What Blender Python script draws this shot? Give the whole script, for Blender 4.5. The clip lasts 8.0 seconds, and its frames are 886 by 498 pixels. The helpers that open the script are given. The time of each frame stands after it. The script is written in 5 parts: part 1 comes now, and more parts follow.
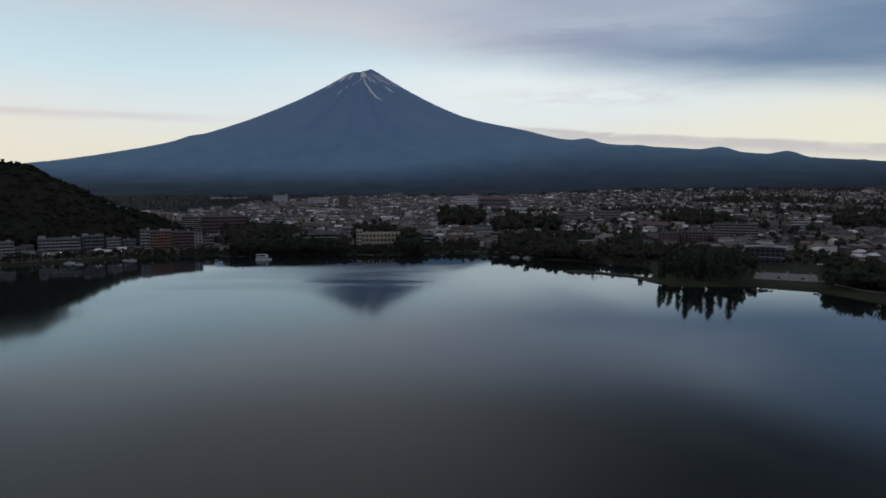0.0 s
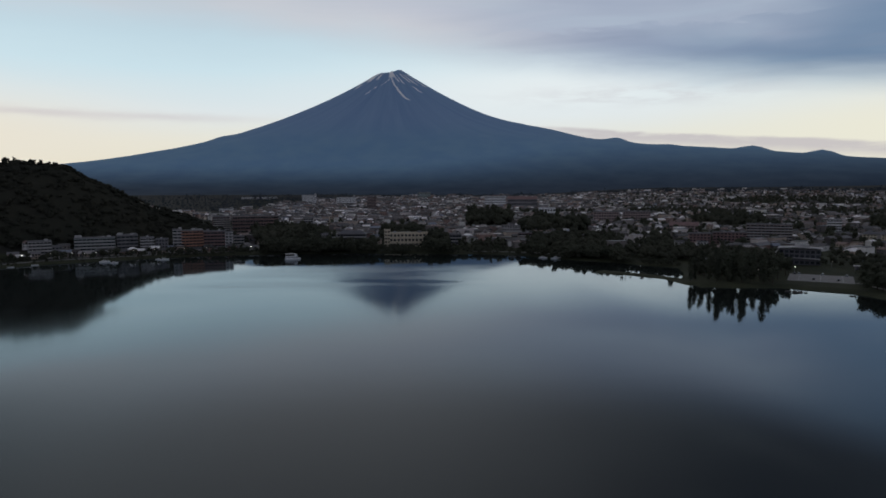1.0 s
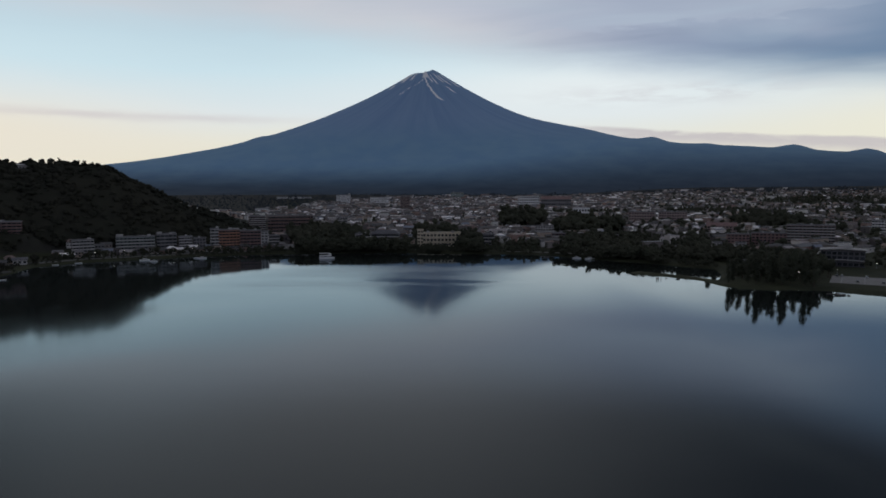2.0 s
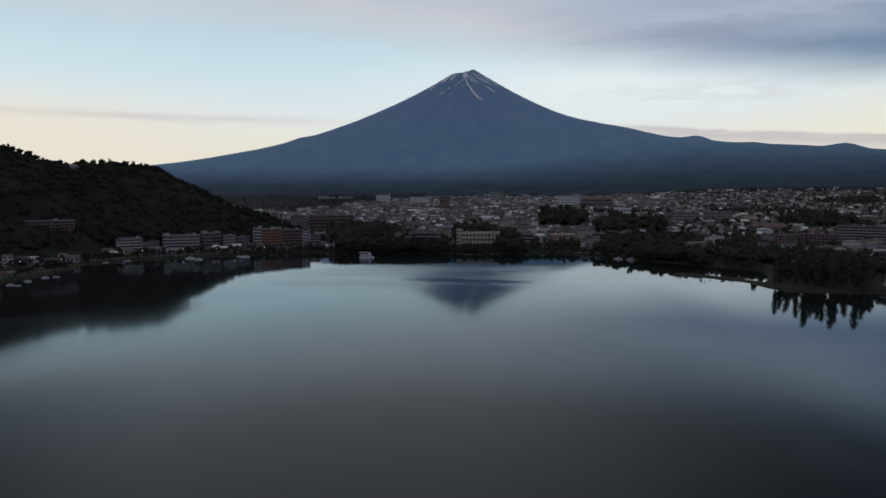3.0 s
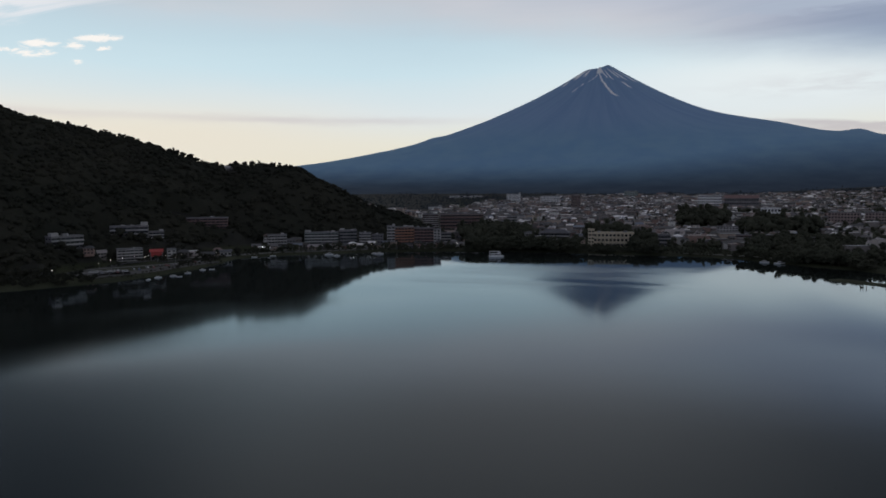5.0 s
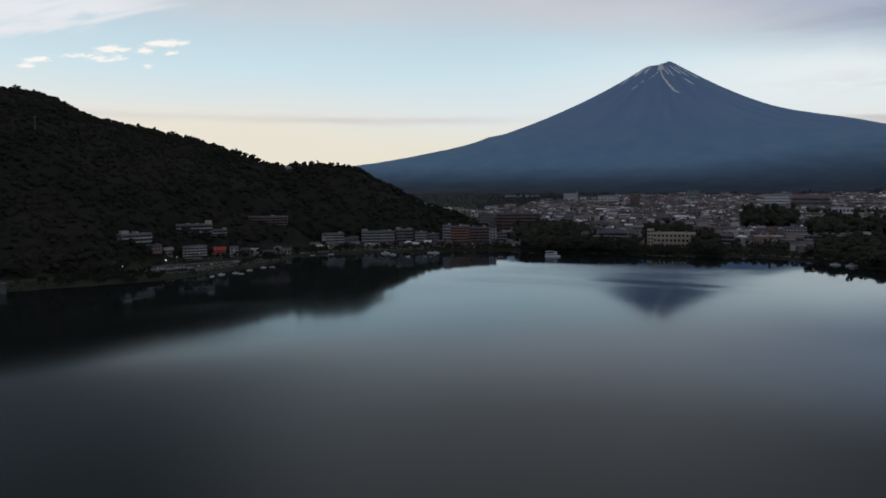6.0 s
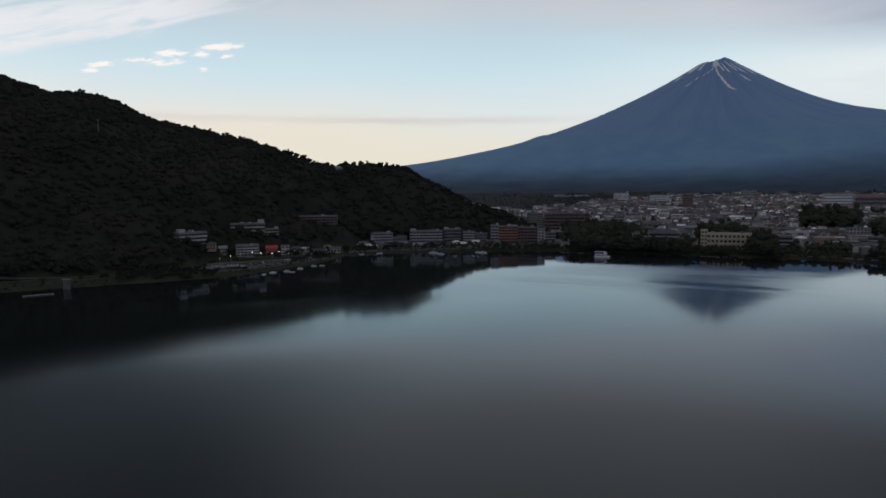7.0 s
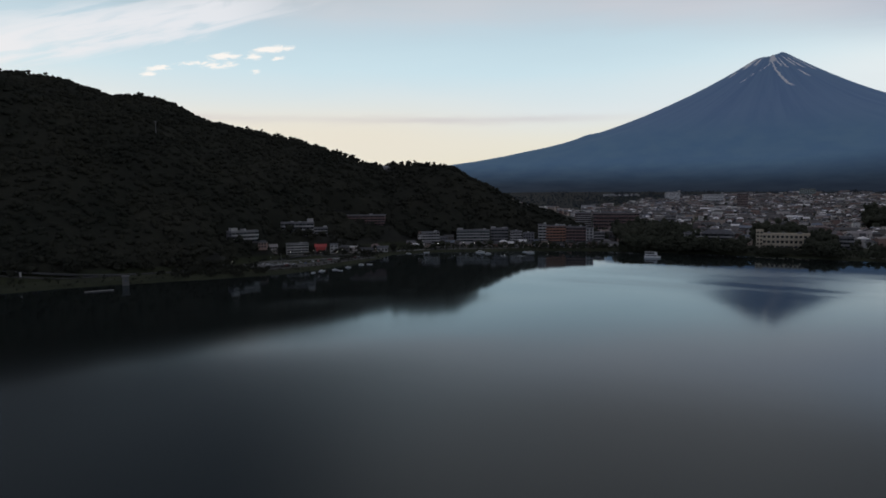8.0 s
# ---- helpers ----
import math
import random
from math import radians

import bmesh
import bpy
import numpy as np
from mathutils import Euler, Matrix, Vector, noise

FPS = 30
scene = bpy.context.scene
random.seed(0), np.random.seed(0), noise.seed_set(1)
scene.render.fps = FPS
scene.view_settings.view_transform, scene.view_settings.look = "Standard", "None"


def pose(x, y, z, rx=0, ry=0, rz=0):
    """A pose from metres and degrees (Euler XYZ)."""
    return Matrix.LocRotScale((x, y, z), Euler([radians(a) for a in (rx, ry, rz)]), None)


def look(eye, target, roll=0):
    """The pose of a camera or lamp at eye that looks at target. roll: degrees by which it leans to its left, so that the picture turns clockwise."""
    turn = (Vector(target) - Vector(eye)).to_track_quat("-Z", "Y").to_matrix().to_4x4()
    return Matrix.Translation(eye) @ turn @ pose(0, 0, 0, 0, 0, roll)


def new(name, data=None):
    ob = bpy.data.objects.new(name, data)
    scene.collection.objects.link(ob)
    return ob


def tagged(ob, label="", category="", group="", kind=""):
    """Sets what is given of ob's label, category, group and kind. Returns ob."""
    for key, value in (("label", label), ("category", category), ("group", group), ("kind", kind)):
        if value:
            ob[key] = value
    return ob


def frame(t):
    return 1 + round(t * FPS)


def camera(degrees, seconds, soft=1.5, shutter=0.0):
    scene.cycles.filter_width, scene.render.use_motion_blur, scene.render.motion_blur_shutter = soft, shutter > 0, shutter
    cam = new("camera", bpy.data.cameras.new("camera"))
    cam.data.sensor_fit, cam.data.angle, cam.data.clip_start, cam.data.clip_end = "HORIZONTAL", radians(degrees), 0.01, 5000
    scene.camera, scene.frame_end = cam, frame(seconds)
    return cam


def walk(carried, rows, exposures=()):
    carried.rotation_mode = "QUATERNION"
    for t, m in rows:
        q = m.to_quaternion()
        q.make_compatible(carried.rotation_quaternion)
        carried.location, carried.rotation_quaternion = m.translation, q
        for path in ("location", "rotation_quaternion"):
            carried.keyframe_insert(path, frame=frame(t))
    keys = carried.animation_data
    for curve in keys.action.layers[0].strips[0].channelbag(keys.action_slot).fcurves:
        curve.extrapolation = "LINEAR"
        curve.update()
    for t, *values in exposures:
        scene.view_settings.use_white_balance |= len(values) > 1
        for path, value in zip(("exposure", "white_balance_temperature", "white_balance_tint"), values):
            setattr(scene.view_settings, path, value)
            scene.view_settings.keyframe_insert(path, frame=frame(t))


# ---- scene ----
cam = camera(66.26, 8.0, 1.68)
EYE = 68.5
ROWS = [
    (0.0, 0.000, -5.100, -0.225),
    (0.5, 1.080, -5.098, -0.240),
    (1.0, 2.332, -5.095, -0.256),
    (2.5, 6.698, -5.083, -0.272),
    (3.0, 8.440, -5.082, -0.282),
    (3.5, 10.505, -5.082, -0.314),
    (4.0, 13.358, -5.086, -0.344),
    (4.5, 16.484, -5.094, -0.374),
    (5.0, 19.378, -5.097, -0.416),
    (6.5, 26.130, -5.115, -0.478),
    (7.0, 28.131, -5.108, -0.502),
    (7.5, 30.100, -5.106, -0.550),
    (8.0, 32.098, -5.122, -0.582),
]
# the camera hovers over the lake and turns to its left
walk(cam, [(t, pose(0, 0, EYE, 0, 0, yaw) @ pose(0, 0, 0, 90 + pitch, 0, 0) @ pose(0, 0, 0, 0, 0, roll)) for t, yaw, pitch, roll in ROWS])


# ---- node helpers ----
class Nodes:
    """Short hand for building node trees."""

    def __init__(self, tree, keep=False):
        self.tree = tree
        if not keep:
            tree.nodes.clear()

    def add(self, kind, operation="", clamp=False, smooth=False, data="", blend="", sky=""):
        n = self.tree.nodes.new(kind)
        if operation:
            n.operation = operation
        if clamp:
            n.use_clamp = True
        if smooth:
            n.interpolation_type = "SMOOTHSTEP"
        if data:
            n.data_type, n.blend_type = data, blend
        if sky:
            n.sky_type, n.sun_disc = sky, False
        return n

    def put(self, socket, value):
        if isinstance(value, bpy.types.NodeSocket):
            self.tree.links.new(value, socket)
        elif value is not None:
            socket.default_value = value

    def math(self, op, a, b=None, c=None, clamp=False):
        n = self.add("ShaderNodeMath", op, clamp)
        for s, v in zip(n.inputs, (a, b, c)):
            self.put(s, v)
        return n.outputs[0]

    def step(self, x, lo, hi, out_lo=0.0, out_hi=1.0):
        n = self.add("ShaderNodeMapRange", smooth=True)
        for s, v in zip(n.inputs, (x, lo, hi, out_lo, out_hi)):
            self.put(s, v)
        return n.outputs[0]

    def bell(self, x, centre, width):
        d = self.math("DIVIDE", self.math("SUBTRACT", x, centre), width)
        return self.math("EXPONENT", self.math("MULTIPLY", self.math("MULTIPLY", d, d), -1.0))

    def mix(self, fac, a, b, blend="MIX"):
        n = self.add("ShaderNodeMix", data="RGBA", blend=blend)
        self.put(n.inputs[0], fac)
        for s, v in zip((n.inputs[6], n.inputs[7]), (a, b)):
            self.put(s, (*v, 1.0) if isinstance(v, tuple) and len(v) == 3 else v)
        return n.outputs[2]

    def ramp(self, fac, stops, interpolation="LINEAR"):
        n = self.add("ShaderNodeValToRGB")
        n.color_ramp.interpolation = interpolation
        els = n.color_ramp.elements
        while len(els) < len(stops):
            els.new(0.5)
        for e, (p, c) in zip(els, stops):
            e.position, e.color = p, (*c, 1.0)
        self.put(n.inputs[0], fac)
        return n.outputs[0]

    def noise(self, vector, scale, detail=4.0, rough=0.5, distortion=0.0):
        n = self.add("ShaderNodeTexNoise")
        self.put(n.inputs["Vector"], vector)
        self.put(n.inputs["Scale"], scale)
        self.put(n.inputs["Detail"], detail)
        self.put(n.inputs["Roughness"], rough)
        self.put(n.inputs["Distortion"], distortion)
        return n.outputs[0]

    def combine(self, x, y, z):
        n = self.add("ShaderNodeCombineXYZ")
        for s, v in zip(n.inputs, (x, y, z)):
            self.put(s, v)
        return n.outputs[0]

    def split(self, v):
        n = self.add("ShaderNodeSeparateXYZ")
        self.put(n.inputs[0], v)
        return n.outputs


def srgb(r, g, b):
    """Linear colour from 0-255 display values."""
    return tuple((v / 255 / 12.92) if v <= 10 else ((v / 255 + 0.055) / 1.055) ** 2.4 for v in (r, g, b))


# ---- world: a dawn sky with cloud banks, dim overhead ----
SUN_AZ, SUN_EL = 78.0, 3.0          # degrees to the left of the first view, and up
world = bpy.data.worlds.new("dawn_sky")
scene.world = world
world.use_nodes = True
w = Nodes(world.node_tree)
way = w.split(w.add("ShaderNodeTexCoord").outputs["Generated"])
az = w.math("MULTIPLY", w.math("ARCTAN2", w.math("MULTIPLY", way[0], -1.0), way[1]), 57.29578)
el = w.math("MULTIPLY", w.math("ARCSINE", way[2]), 57.29578)
flat = w.combine(w.math("MULTIPLY", az, 0.05), w.math("MULTIPLY", el, 0.25), 0.0)
wisp = w.noise(flat, 1.3, 6.0, 0.55, 0.4)
fine = w.noise(flat, 5.0, 5.0, 0.6, 0.3)
el_w = w.math("ADD", el, w.math("MULTIPLY", w.math("SUBTRACT", wisp, 0.5), w.step(el, 12.0, 24.0, 1.6, 11.0)))
u = w.math("DIVIDE", w.math("ADD", el_w, 5.0), 95.0, clamp=True)


def at_el(d):
    return (d + 5.0) / 95.0


clear = w.ramp(u, [
    (at_el(-5), srgb(220, 214, 196)), (at_el(1.5), srgb(230, 224, 204)), (at_el(3.6), srgb(229, 227, 214)),
    (at_el(6), srgb(220, 228, 231)), (at_el(9.5), srgb(200, 223, 233)), (at_el(13.2), srgb(185, 208, 221)),
    (at_el(17.5), srgb(152, 163, 170)), (at_el(24), srgb(156, 157, 160)), (at_el(40), srgb(148, 148, 152)), (at_el(90), srgb(84, 92, 110))])
# yellower low on the sunless side, pinker towards the sun
clear = w.mix(w.math("MULTIPLY", w.step(az, -8.0, -32.0), w.bell(el, 4.0, 3.0)), clear, srgb(233, 231, 214))
clear = w.mix(w.math("MULTIPLY", w.step(az, 18.0, 40.0), w.bell(el, 4.0, 2.6)), clear, srgb(230, 224, 210))
clear = w.mix(w.math("MULTIPLY", w.step(az, 30.0, 52.0), w.step(el, 13.6, 20.0)), clear, srgb(80, 87, 97))
clear = w.mix(w.math("MULTIPLY", w.math("MULTIPLY", w.bell(az, -6.0, 16.0), w.bell(el, 8.0, 2.6)), 0.9), clear, srgb(230, 237, 239))
# the side of the sky away from the dawn is dimmer
back = w.step(way[1], 0.25, -0.6)
clear = w.mix(w.math("MULTIPLY", back, 0.85), clear, srgb(113, 117, 136))


def layer(base, mask, colour):
    return w.mix(mask, base, colour)


# high bank: its lower edge climbs towards the dawn
edge = w.math("ADD", w.math("MULTIPLY", az, 0.112), 11.0)
over = w.math("SUBTRACT", w.math("ADD", el, w.math("MULTIPLY", w.math("SUBTRACT", wisp, 0.5), 2.2)), edge)
bank = w.math("MULTIPLY", w.step(over, -1.9, 1.9), w.step(az, 44.0, 18.0))
bank_col = w.mix(w.step(az, 7.0, -14.0), srgb(200, 203, 211), srgb(154, 165, 187))
bank_col = w.mix(w.step(az, -6.0, -28.0), bank_col, srgb(109, 133, 162))
bank_col = w.mix(w.math("MULTIPLY", w.step(w.noise(w.combine(w.math("MULTIPLY", az, 0.035), w.math("MULTIPLY", el, 0.42), 9.0), 1.6, 5.0, 0.55, 0.5), 0.42, 0.68), w.step(az, 6.0, -14.0, 0.05, 0.4)), bank_col, srgb(122, 136, 160))
bank_col = w.mix(w.math("MULTIPLY", w.step(over, 1.0, 3.4), w.math("MULTIPLY", w.step(az, -34.0, -20.0), w.step(w.noise(flat, 0.8, 3.0, 0.5, 0.5), 0.3, 0.7, 0.1, 0.6))), bank_col, srgb(176, 184, 202))
bank_col = w.mix(w.step(el, 14.4, 20.0), bank_col, w.mix(w.step(az, 10.0, -25.0), srgb(161, 160, 163), srgb(72, 77, 88)))
# a paler break in the bank
gap = w.math("MULTIPLY", w.step(w.math("ADD", el, w.math("MULTIPLY", w.math("SUBTRACT", fine, 0.5), 2.2)), 12.35, 12.8), w.step(el, 16.2, 13.6))
gap = w.math("MULTIPLY", gap, w.math("MULTIPLY", w.step(az, -29.0, -21.0), w.step(az, 3.0, -8.0)))
bank_col = w.mix(w.math("MULTIPLY", gap, w.step(wisp, 0.25, 0.6, 0.35, 0.7)), bank_col, srgb(170, 181, 199))
bank_col = w.mix(w.step(el, 24.0, 50.0), bank_col, srgb(134, 135, 138))
bank = w.math("MULTIPLY", bank, w.step(w.noise(flat, 1.4, 4.0, 0.5, 0.6), 0.2, 0.55, 0.78, 1.0))
sky = layer(clear, w.math("MULTIPLY", bank, w.step(way[1], -0.1, 0.4)), bank_col)
# thin low streaks
left = w.math("MULTIPLY", w.bell(el, w.math("ADD", w.math("MULTIPLY", az, 0.005), 5.45), w.math("ADD", w.math("MULTIPLY", fine, 0.5), 0.05)), w.step(az, 12.0, 22.0))
sky = layer(sky, w.math("MULTIPLY", left, w.step(wisp, 0.35, 0.62, 0.2, 0.5)), srgb(196, 188, 194))
lowr = w.math("SUBTRACT", el, w.math("ADD", w.math("MULTIPLY_ADD", az, 0.075, 5.5), w.math("MULTIPLY", w.math("SUBTRACT", fine, 0.5), 0.5)))
right = w.math("MULTIPLY", w.math("MULTIPLY", w.step(lowr, 0.14, -0.16), w.step(lowr, -1.5, -0.45)), w.step(az, -2.0, -10.0))
sky = layer(sky, w.math("MULTIPLY", right, w.step(fine, 0.3, 0.55, 0.5, 0.85)), srgb(193, 188, 192))
veil = w.math("MULTIPLY", w.math("MULTIPLY", w.bell(el, 7.4, 0.8), w.bell(az, -14.0, 9.0)), w.step(fine, 0.35, 0.65))
sky = layer(sky, w.math("MULTIPLY", veil, 0.5), srgb(196, 194, 200))
# pale band and small sunlit puffs over the wooded hill
swath = w.noise(w.combine(w.math("MULTIPLY", az, 0.13), w.math("MULTIPLY_ADD", az, 0.22, w.math("MULTIPLY", el, 0.75)), 1.0), 1.3, 6.0, 0.58, 0.5)
line = w.math("MULTIPLY_ADD", w.math("SUBTRACT", az, 57.0), -0.235, 11.9)
rise_ = w.math("SUBTRACT", w.math("MULTIPLY_ADD", w.math("SUBTRACT", swath, 0.5), 4.2, el), line)
pale = w.math("MULTIPLY", w.math("MULTIPLY", w.step(rise_, -1.9, -0.2), w.step(rise_, 2.6, 0.7)), w.math("MULTIPLY", w.step(az, 38.0, 50.0), w.step(az, 95.0, 75.0)))
sky = layer(sky, w.math("MULTIPLY", pale, w.step(swath, 0.28, 0.55, 0.45, 0.92)), srgb(229, 231, 236))
veil = w.math("MULTIPLY", w.math("MULTIPLY", w.step(el, 11.2, 14.0), w.step(el, 19.0, 15.5)), w.math("MULTIPLY", w.step(az, 20.0, 32.0), w.step(az, 52.0, 40.0)))
sky = layer(sky, w.math("MULTIPLY", veil, w.step(wisp, 0.3, 0.6, 0.25, 0.6)), srgb(206, 209, 216))
puff_noise = w.noise(w.combine(w.math("MULTIPLY", az, 1.1), w.math("MULTIPLY_ADD", az, 0.3, w.math("MULTIPLY", el, 3.4)), 5.0), 1.0, 5.0, 0.62, 0.5)
puff = 0.0
for p_az, p_el, p_wide, p_high, p_dense in ((54.4, 9.29, 1.13, 0.25, 0.9), (55.1, 8.79, 0.6, 0.21, 0.85), (52.0, 9.75, 1.7, 0.2, 0.8), (49.82, 9.72, 1.45, 0.3, 0.85), (49.45, 10.41, 1.28, 0.3, 1), (47.3, 10.46, 0.7, 0.3, 0.9), (45.71, 11.08, 1.6, 0.3, 1.1), (45.33, 10.44, 0.58, 0.22, 0.95), (47.21, 9.31, 0.48, 0.22, 0.75)):
    one = w.math("MULTIPLY", w.bell(az, p_az, p_wide), w.bell(el, w.math("MULTIPLY_ADD", w.math("SUBTRACT", az, p_az), -0.12, p_el), p_high))
    puff = w.math("MAXIMUM", puff, w.math("MULTIPLY", one, p_dense))
puff = w.step(w.math("MULTIPLY_ADD", w.math("SUBTRACT", puff_noise, 0.5), w.math("MINIMUM", w.math("MULTIPLY", puff, 5.0), 2.6), puff), 0.22, 0.95)
sky = layer(sky, w.math("MULTIPLY", puff, 0.95), srgb(250, 245, 240))
sky_tex = w.add("ShaderNodeTexSky", sky="NISHITA")
sky_tex.sun_elevation, sky_tex.sun_rotation, sky_tex.dust_density = radians(SUN_EL), radians(-SUN_AZ), 2.0
glow = w.add("ShaderNodeMix", data="RGBA", blend="ADD")
glow.inputs[0].default_value = 0.006
w.put(glow.inputs[6], sky)
w.put(glow.inputs[7], sky_tex.outputs[0])
bg = w.add("ShaderNodeBackground")
w.put(bg.inputs[0], glow.outputs[2])
bg.inputs[1].default_value = 1.0
w.put(w.add("ShaderNodeOutputWorld").inputs[0], bg.outputs[0])

# the sun is still behind cloud: weak and very wide
sun = new("sun", bpy.data.lights.new("sun", "SUN"))
sun.data.energy, sun.data.angle, sun.data.color = 0.06, radians(20), (1.0, 0.88, 0.75)
sun.matrix_world = look((-math.sin(radians(SUN_AZ)) * 900, math.cos(radians(SUN_AZ)) * 900, 180), (0, 500, 0))


# ---- materials ----
def material(name, dark, light, scale=0.5, rough=0.7, bump=0.0, bump_scale=4.0, metal=0.0, per="", spread=0.35, spec=0.5, stops=None, fluff=0.0):
    """Two-tone surface: large stains, fine grain and relief. per: 'object' or 'island' varies the tone piece by piece."""
    m = bpy.data.materials.new(name)
    m.use_nodes = True
    n = Nodes(m.node_tree)
    pos = n.add("ShaderNodeNewGeometry").outputs["Position"]
    big = n.noise(pos, scale, 4.0, 0.55)
    grain = n.noise(pos, scale * 9.0, 3.0, 0.6)
    fac = n.math("ADD", n.math("MULTIPLY", big, 0.65), n.math("MULTIPLY", grain, 0.35))
    col = n.mix(n.step(fac, 0.3, 0.7), dark, light)
    if per:
        rnd = n.add("ShaderNodeObjectInfo").outputs["Random"] if per == "object" else n.add("ShaderNodeNewGeometry").outputs["Random Per Island"]
        if stops:
            base = n.ramp(rnd, stops, "CONSTANT")
            col = n.mix(0.84, col, base)
        val = n.math("MULTIPLY_ADD", rnd, 2 * spread, 1.0 - spread)
        col = n.mix(1.0, col, n.combine(val, val, val), "MULTIPLY")
    b = n.add("ShaderNodeBsdfPrincipled")
    n.put(b.inputs["Base Color"], col)
    n.put(b.inputs["Roughness"], n.math("ADD", rough - 0.08, n.math("MULTIPLY", grain, 0.16)))
    b.inputs["Metallic"].default_value = metal
    b.inputs["Specular IOR Level"].default_value = spec
    if bump:
        bn = n.add("ShaderNodeBump")
        bn.inputs["Strength"].default_value = bump
        bn.inputs["Distance"].default_value = 0.3
        n.put(bn.inputs["Height"], n.noise(pos, bump_scale, 4.0, 0.6))
        n.put(b.inputs["Normal"], bn.outputs[0])
    if fluff:
        # fine needles and leaves: clumps catch the light of the sky more evenly than flat faces
        nudge = n.add("ShaderNodeMix")
        nudge.data_type = "VECTOR"
        nudge.inputs[0].default_value = fluff
        n.put(nudge.inputs[4], n.add("ShaderNodeNewGeometry").outputs["Normal"])
        n.put(nudge.inputs[5], (0.0, 0.0, 1.0))
        unit = n.add("ShaderNodeVectorMath", "NORMALIZE")
        n.put(unit.inputs[0], nudge.outputs[1])
        n.put(b.inputs["Normal"], unit.outputs[0])
        glim = n.add("ShaderNodeBsdfTranslucent")
        n.put(glim.inputs["Color"], col)
        leafy = n.add("ShaderNodeMixShader")
        leafy.inputs[0].default_value = 0.18
        n.put(leafy.inputs[1], b.outputs[0])
        n.put(leafy.inputs[2], glim.outputs[0])
        b = leafy
    n.put(n.add("ShaderNodeOutputMaterial").inputs[0], b.outputs[0])
    return m


def glowing(name, colour, strength):
    m = bpy.data.materials.new(name)
    m.use_nodes = True
    n = Nodes(m.node_tree)
    e = n.add("ShaderNodeEmission")
    e.inputs[0].default_value, e.inputs[1].default_value = (*colour, 1.0), strength
    n.put(n.add("ShaderNodeOutputMaterial").inputs[0], e.outputs[0])
    return m


def water_material():
    m = bpy.data.materials.new("lake_water")
    m.use_nodes = True
    n = Nodes(m.node_tree)
    pos = n.add("ShaderNodeNewGeometry").outputs["Position"]
    x, y, _ = n.split(pos)
    # murky body of the lake under a mirror that follows Fresnel
    deep = n.add("ShaderNodeBsdfDiffuse")
    deep.inputs["Color"].default_value = (0.015, 0.018, 0.017, 1)
    b = n.add("ShaderNodeBsdfGlossy")
    b.inputs["Color"].default_value = (0.85, 0.94, 1.0, 1)
    face = n.add("ShaderNodeFresnel")
    face.inputs["IOR"].default_value = 1.42
    # a light breeze roughens a broad patch off the far shore, with streaks; the water under the wooded hill and near the eye is a little ruffled
    drift = n.noise(n.combine(n.math("MULTIPLY", x, 0.22), y, 0.0), 0.02, 4.0, 0.55, 0.9)
    away = n.math("SQRT", n.math("ADD", n.math("MULTIPLY", x, x), n.math("MULTIPLY", y, y)))
    shift = n.math("MULTIPLY_ADD", n.math("SUBTRACT", n.noise(n.combine(n.math("MULTIPLY", x, 0.5), y, 2.0), 0.009, 5.0, 0.6, 0.6), 0.5), 190.0, away)
    band_ = n.math("MULTIPLY", n.step(shift, 385.0, 600.0), n.step(n.math("MULTIPLY_ADD", n.math("SUBTRACT", drift, 0.5), 150.0, away), 668.0, 575.0))
    patch = n.math("MULTIPLY", band_, n.math("MULTIPLY", n.bell(x, -110.0, 150.0), n.step(x, 60.0, -10.0)))
    breeze = n.step(n.math("ADD", patch, n.math("MULTIPLY", n.math("SUBTRACT", drift, 0.5), 1.25)), 0.15, 1.0)
    ruffled = n.math("MULTIPLY", n.step(away, 335.0, 230.0), n.step(x, -90.0, -260.0))
    near = n.step(away, 380.0, 160.0)
    breeze = n.math("MULTIPLY", breeze, n.step(x, -10.0, 70.0, 1.0, 0.15))
    wind = n.math("MULTIPLY", breeze, n.step(x, -250.0, -170.0))
    # two thin cat's-paws under the wooded hill
    for far_, wide_, side, spread in ((424.0, 9.0, -285.0, 26.0), (452.0, 4.0, -262.0, 9.0), (408.0, 6.0, -330.0, 45.0)):
        paw = n.math("MULTIPLY", n.bell(away, far_, wide_), n.bell(x, side, spread))
        wind = n.math("MAXIMUM", wind, n.math("MULTIPLY", paw, n.step(drift, 0.3, 0.6, 0.15, 0.5)))
    rough = n.math("ADD", n.math("MULTIPLY_ADD", wind, 0.115, 0.046), n.math("ADD", n.math("MULTIPLY", ruffled, 0.12), n.math("MULTIPLY", near, n.step(x, 0.0, 90.0, 0.05, 0.012))))
    slack = n.math("MULTIPLY", n.step(away, 540.0, 470.0), n.bell(x, -50.0, 170.0))
    # lightly stirred water along the foot of the hill and off its mirrored edge
    stirred = n.math("MULTIPLY", n.step(x, -200.0, -300.0), n.step(away, 455.0, 505.0))
    tail = n.math("MULTIPLY", n.step(x, -110.0, -220.0), n.math("MULTIPLY", n.step(away, 455.0, 410.0), n.step(away, 280.0, 325.0)))
    rough = n.math("ADD", rough, n.math("ADD", n.math("MULTIPLY", slack, 0.02), n.math("MULTIPLY_ADD", tail, 0.03, n.math("MULTIPLY", stirred, 0.02))))
    rough = n.math("MULTIPLY_ADD", n.math("MULTIPLY", n.step(away, 370.0, 310.0), n.step(x, -150.0, -240.0)), 0.075, rough)
    n.put(b.inputs["Roughness"], rough)
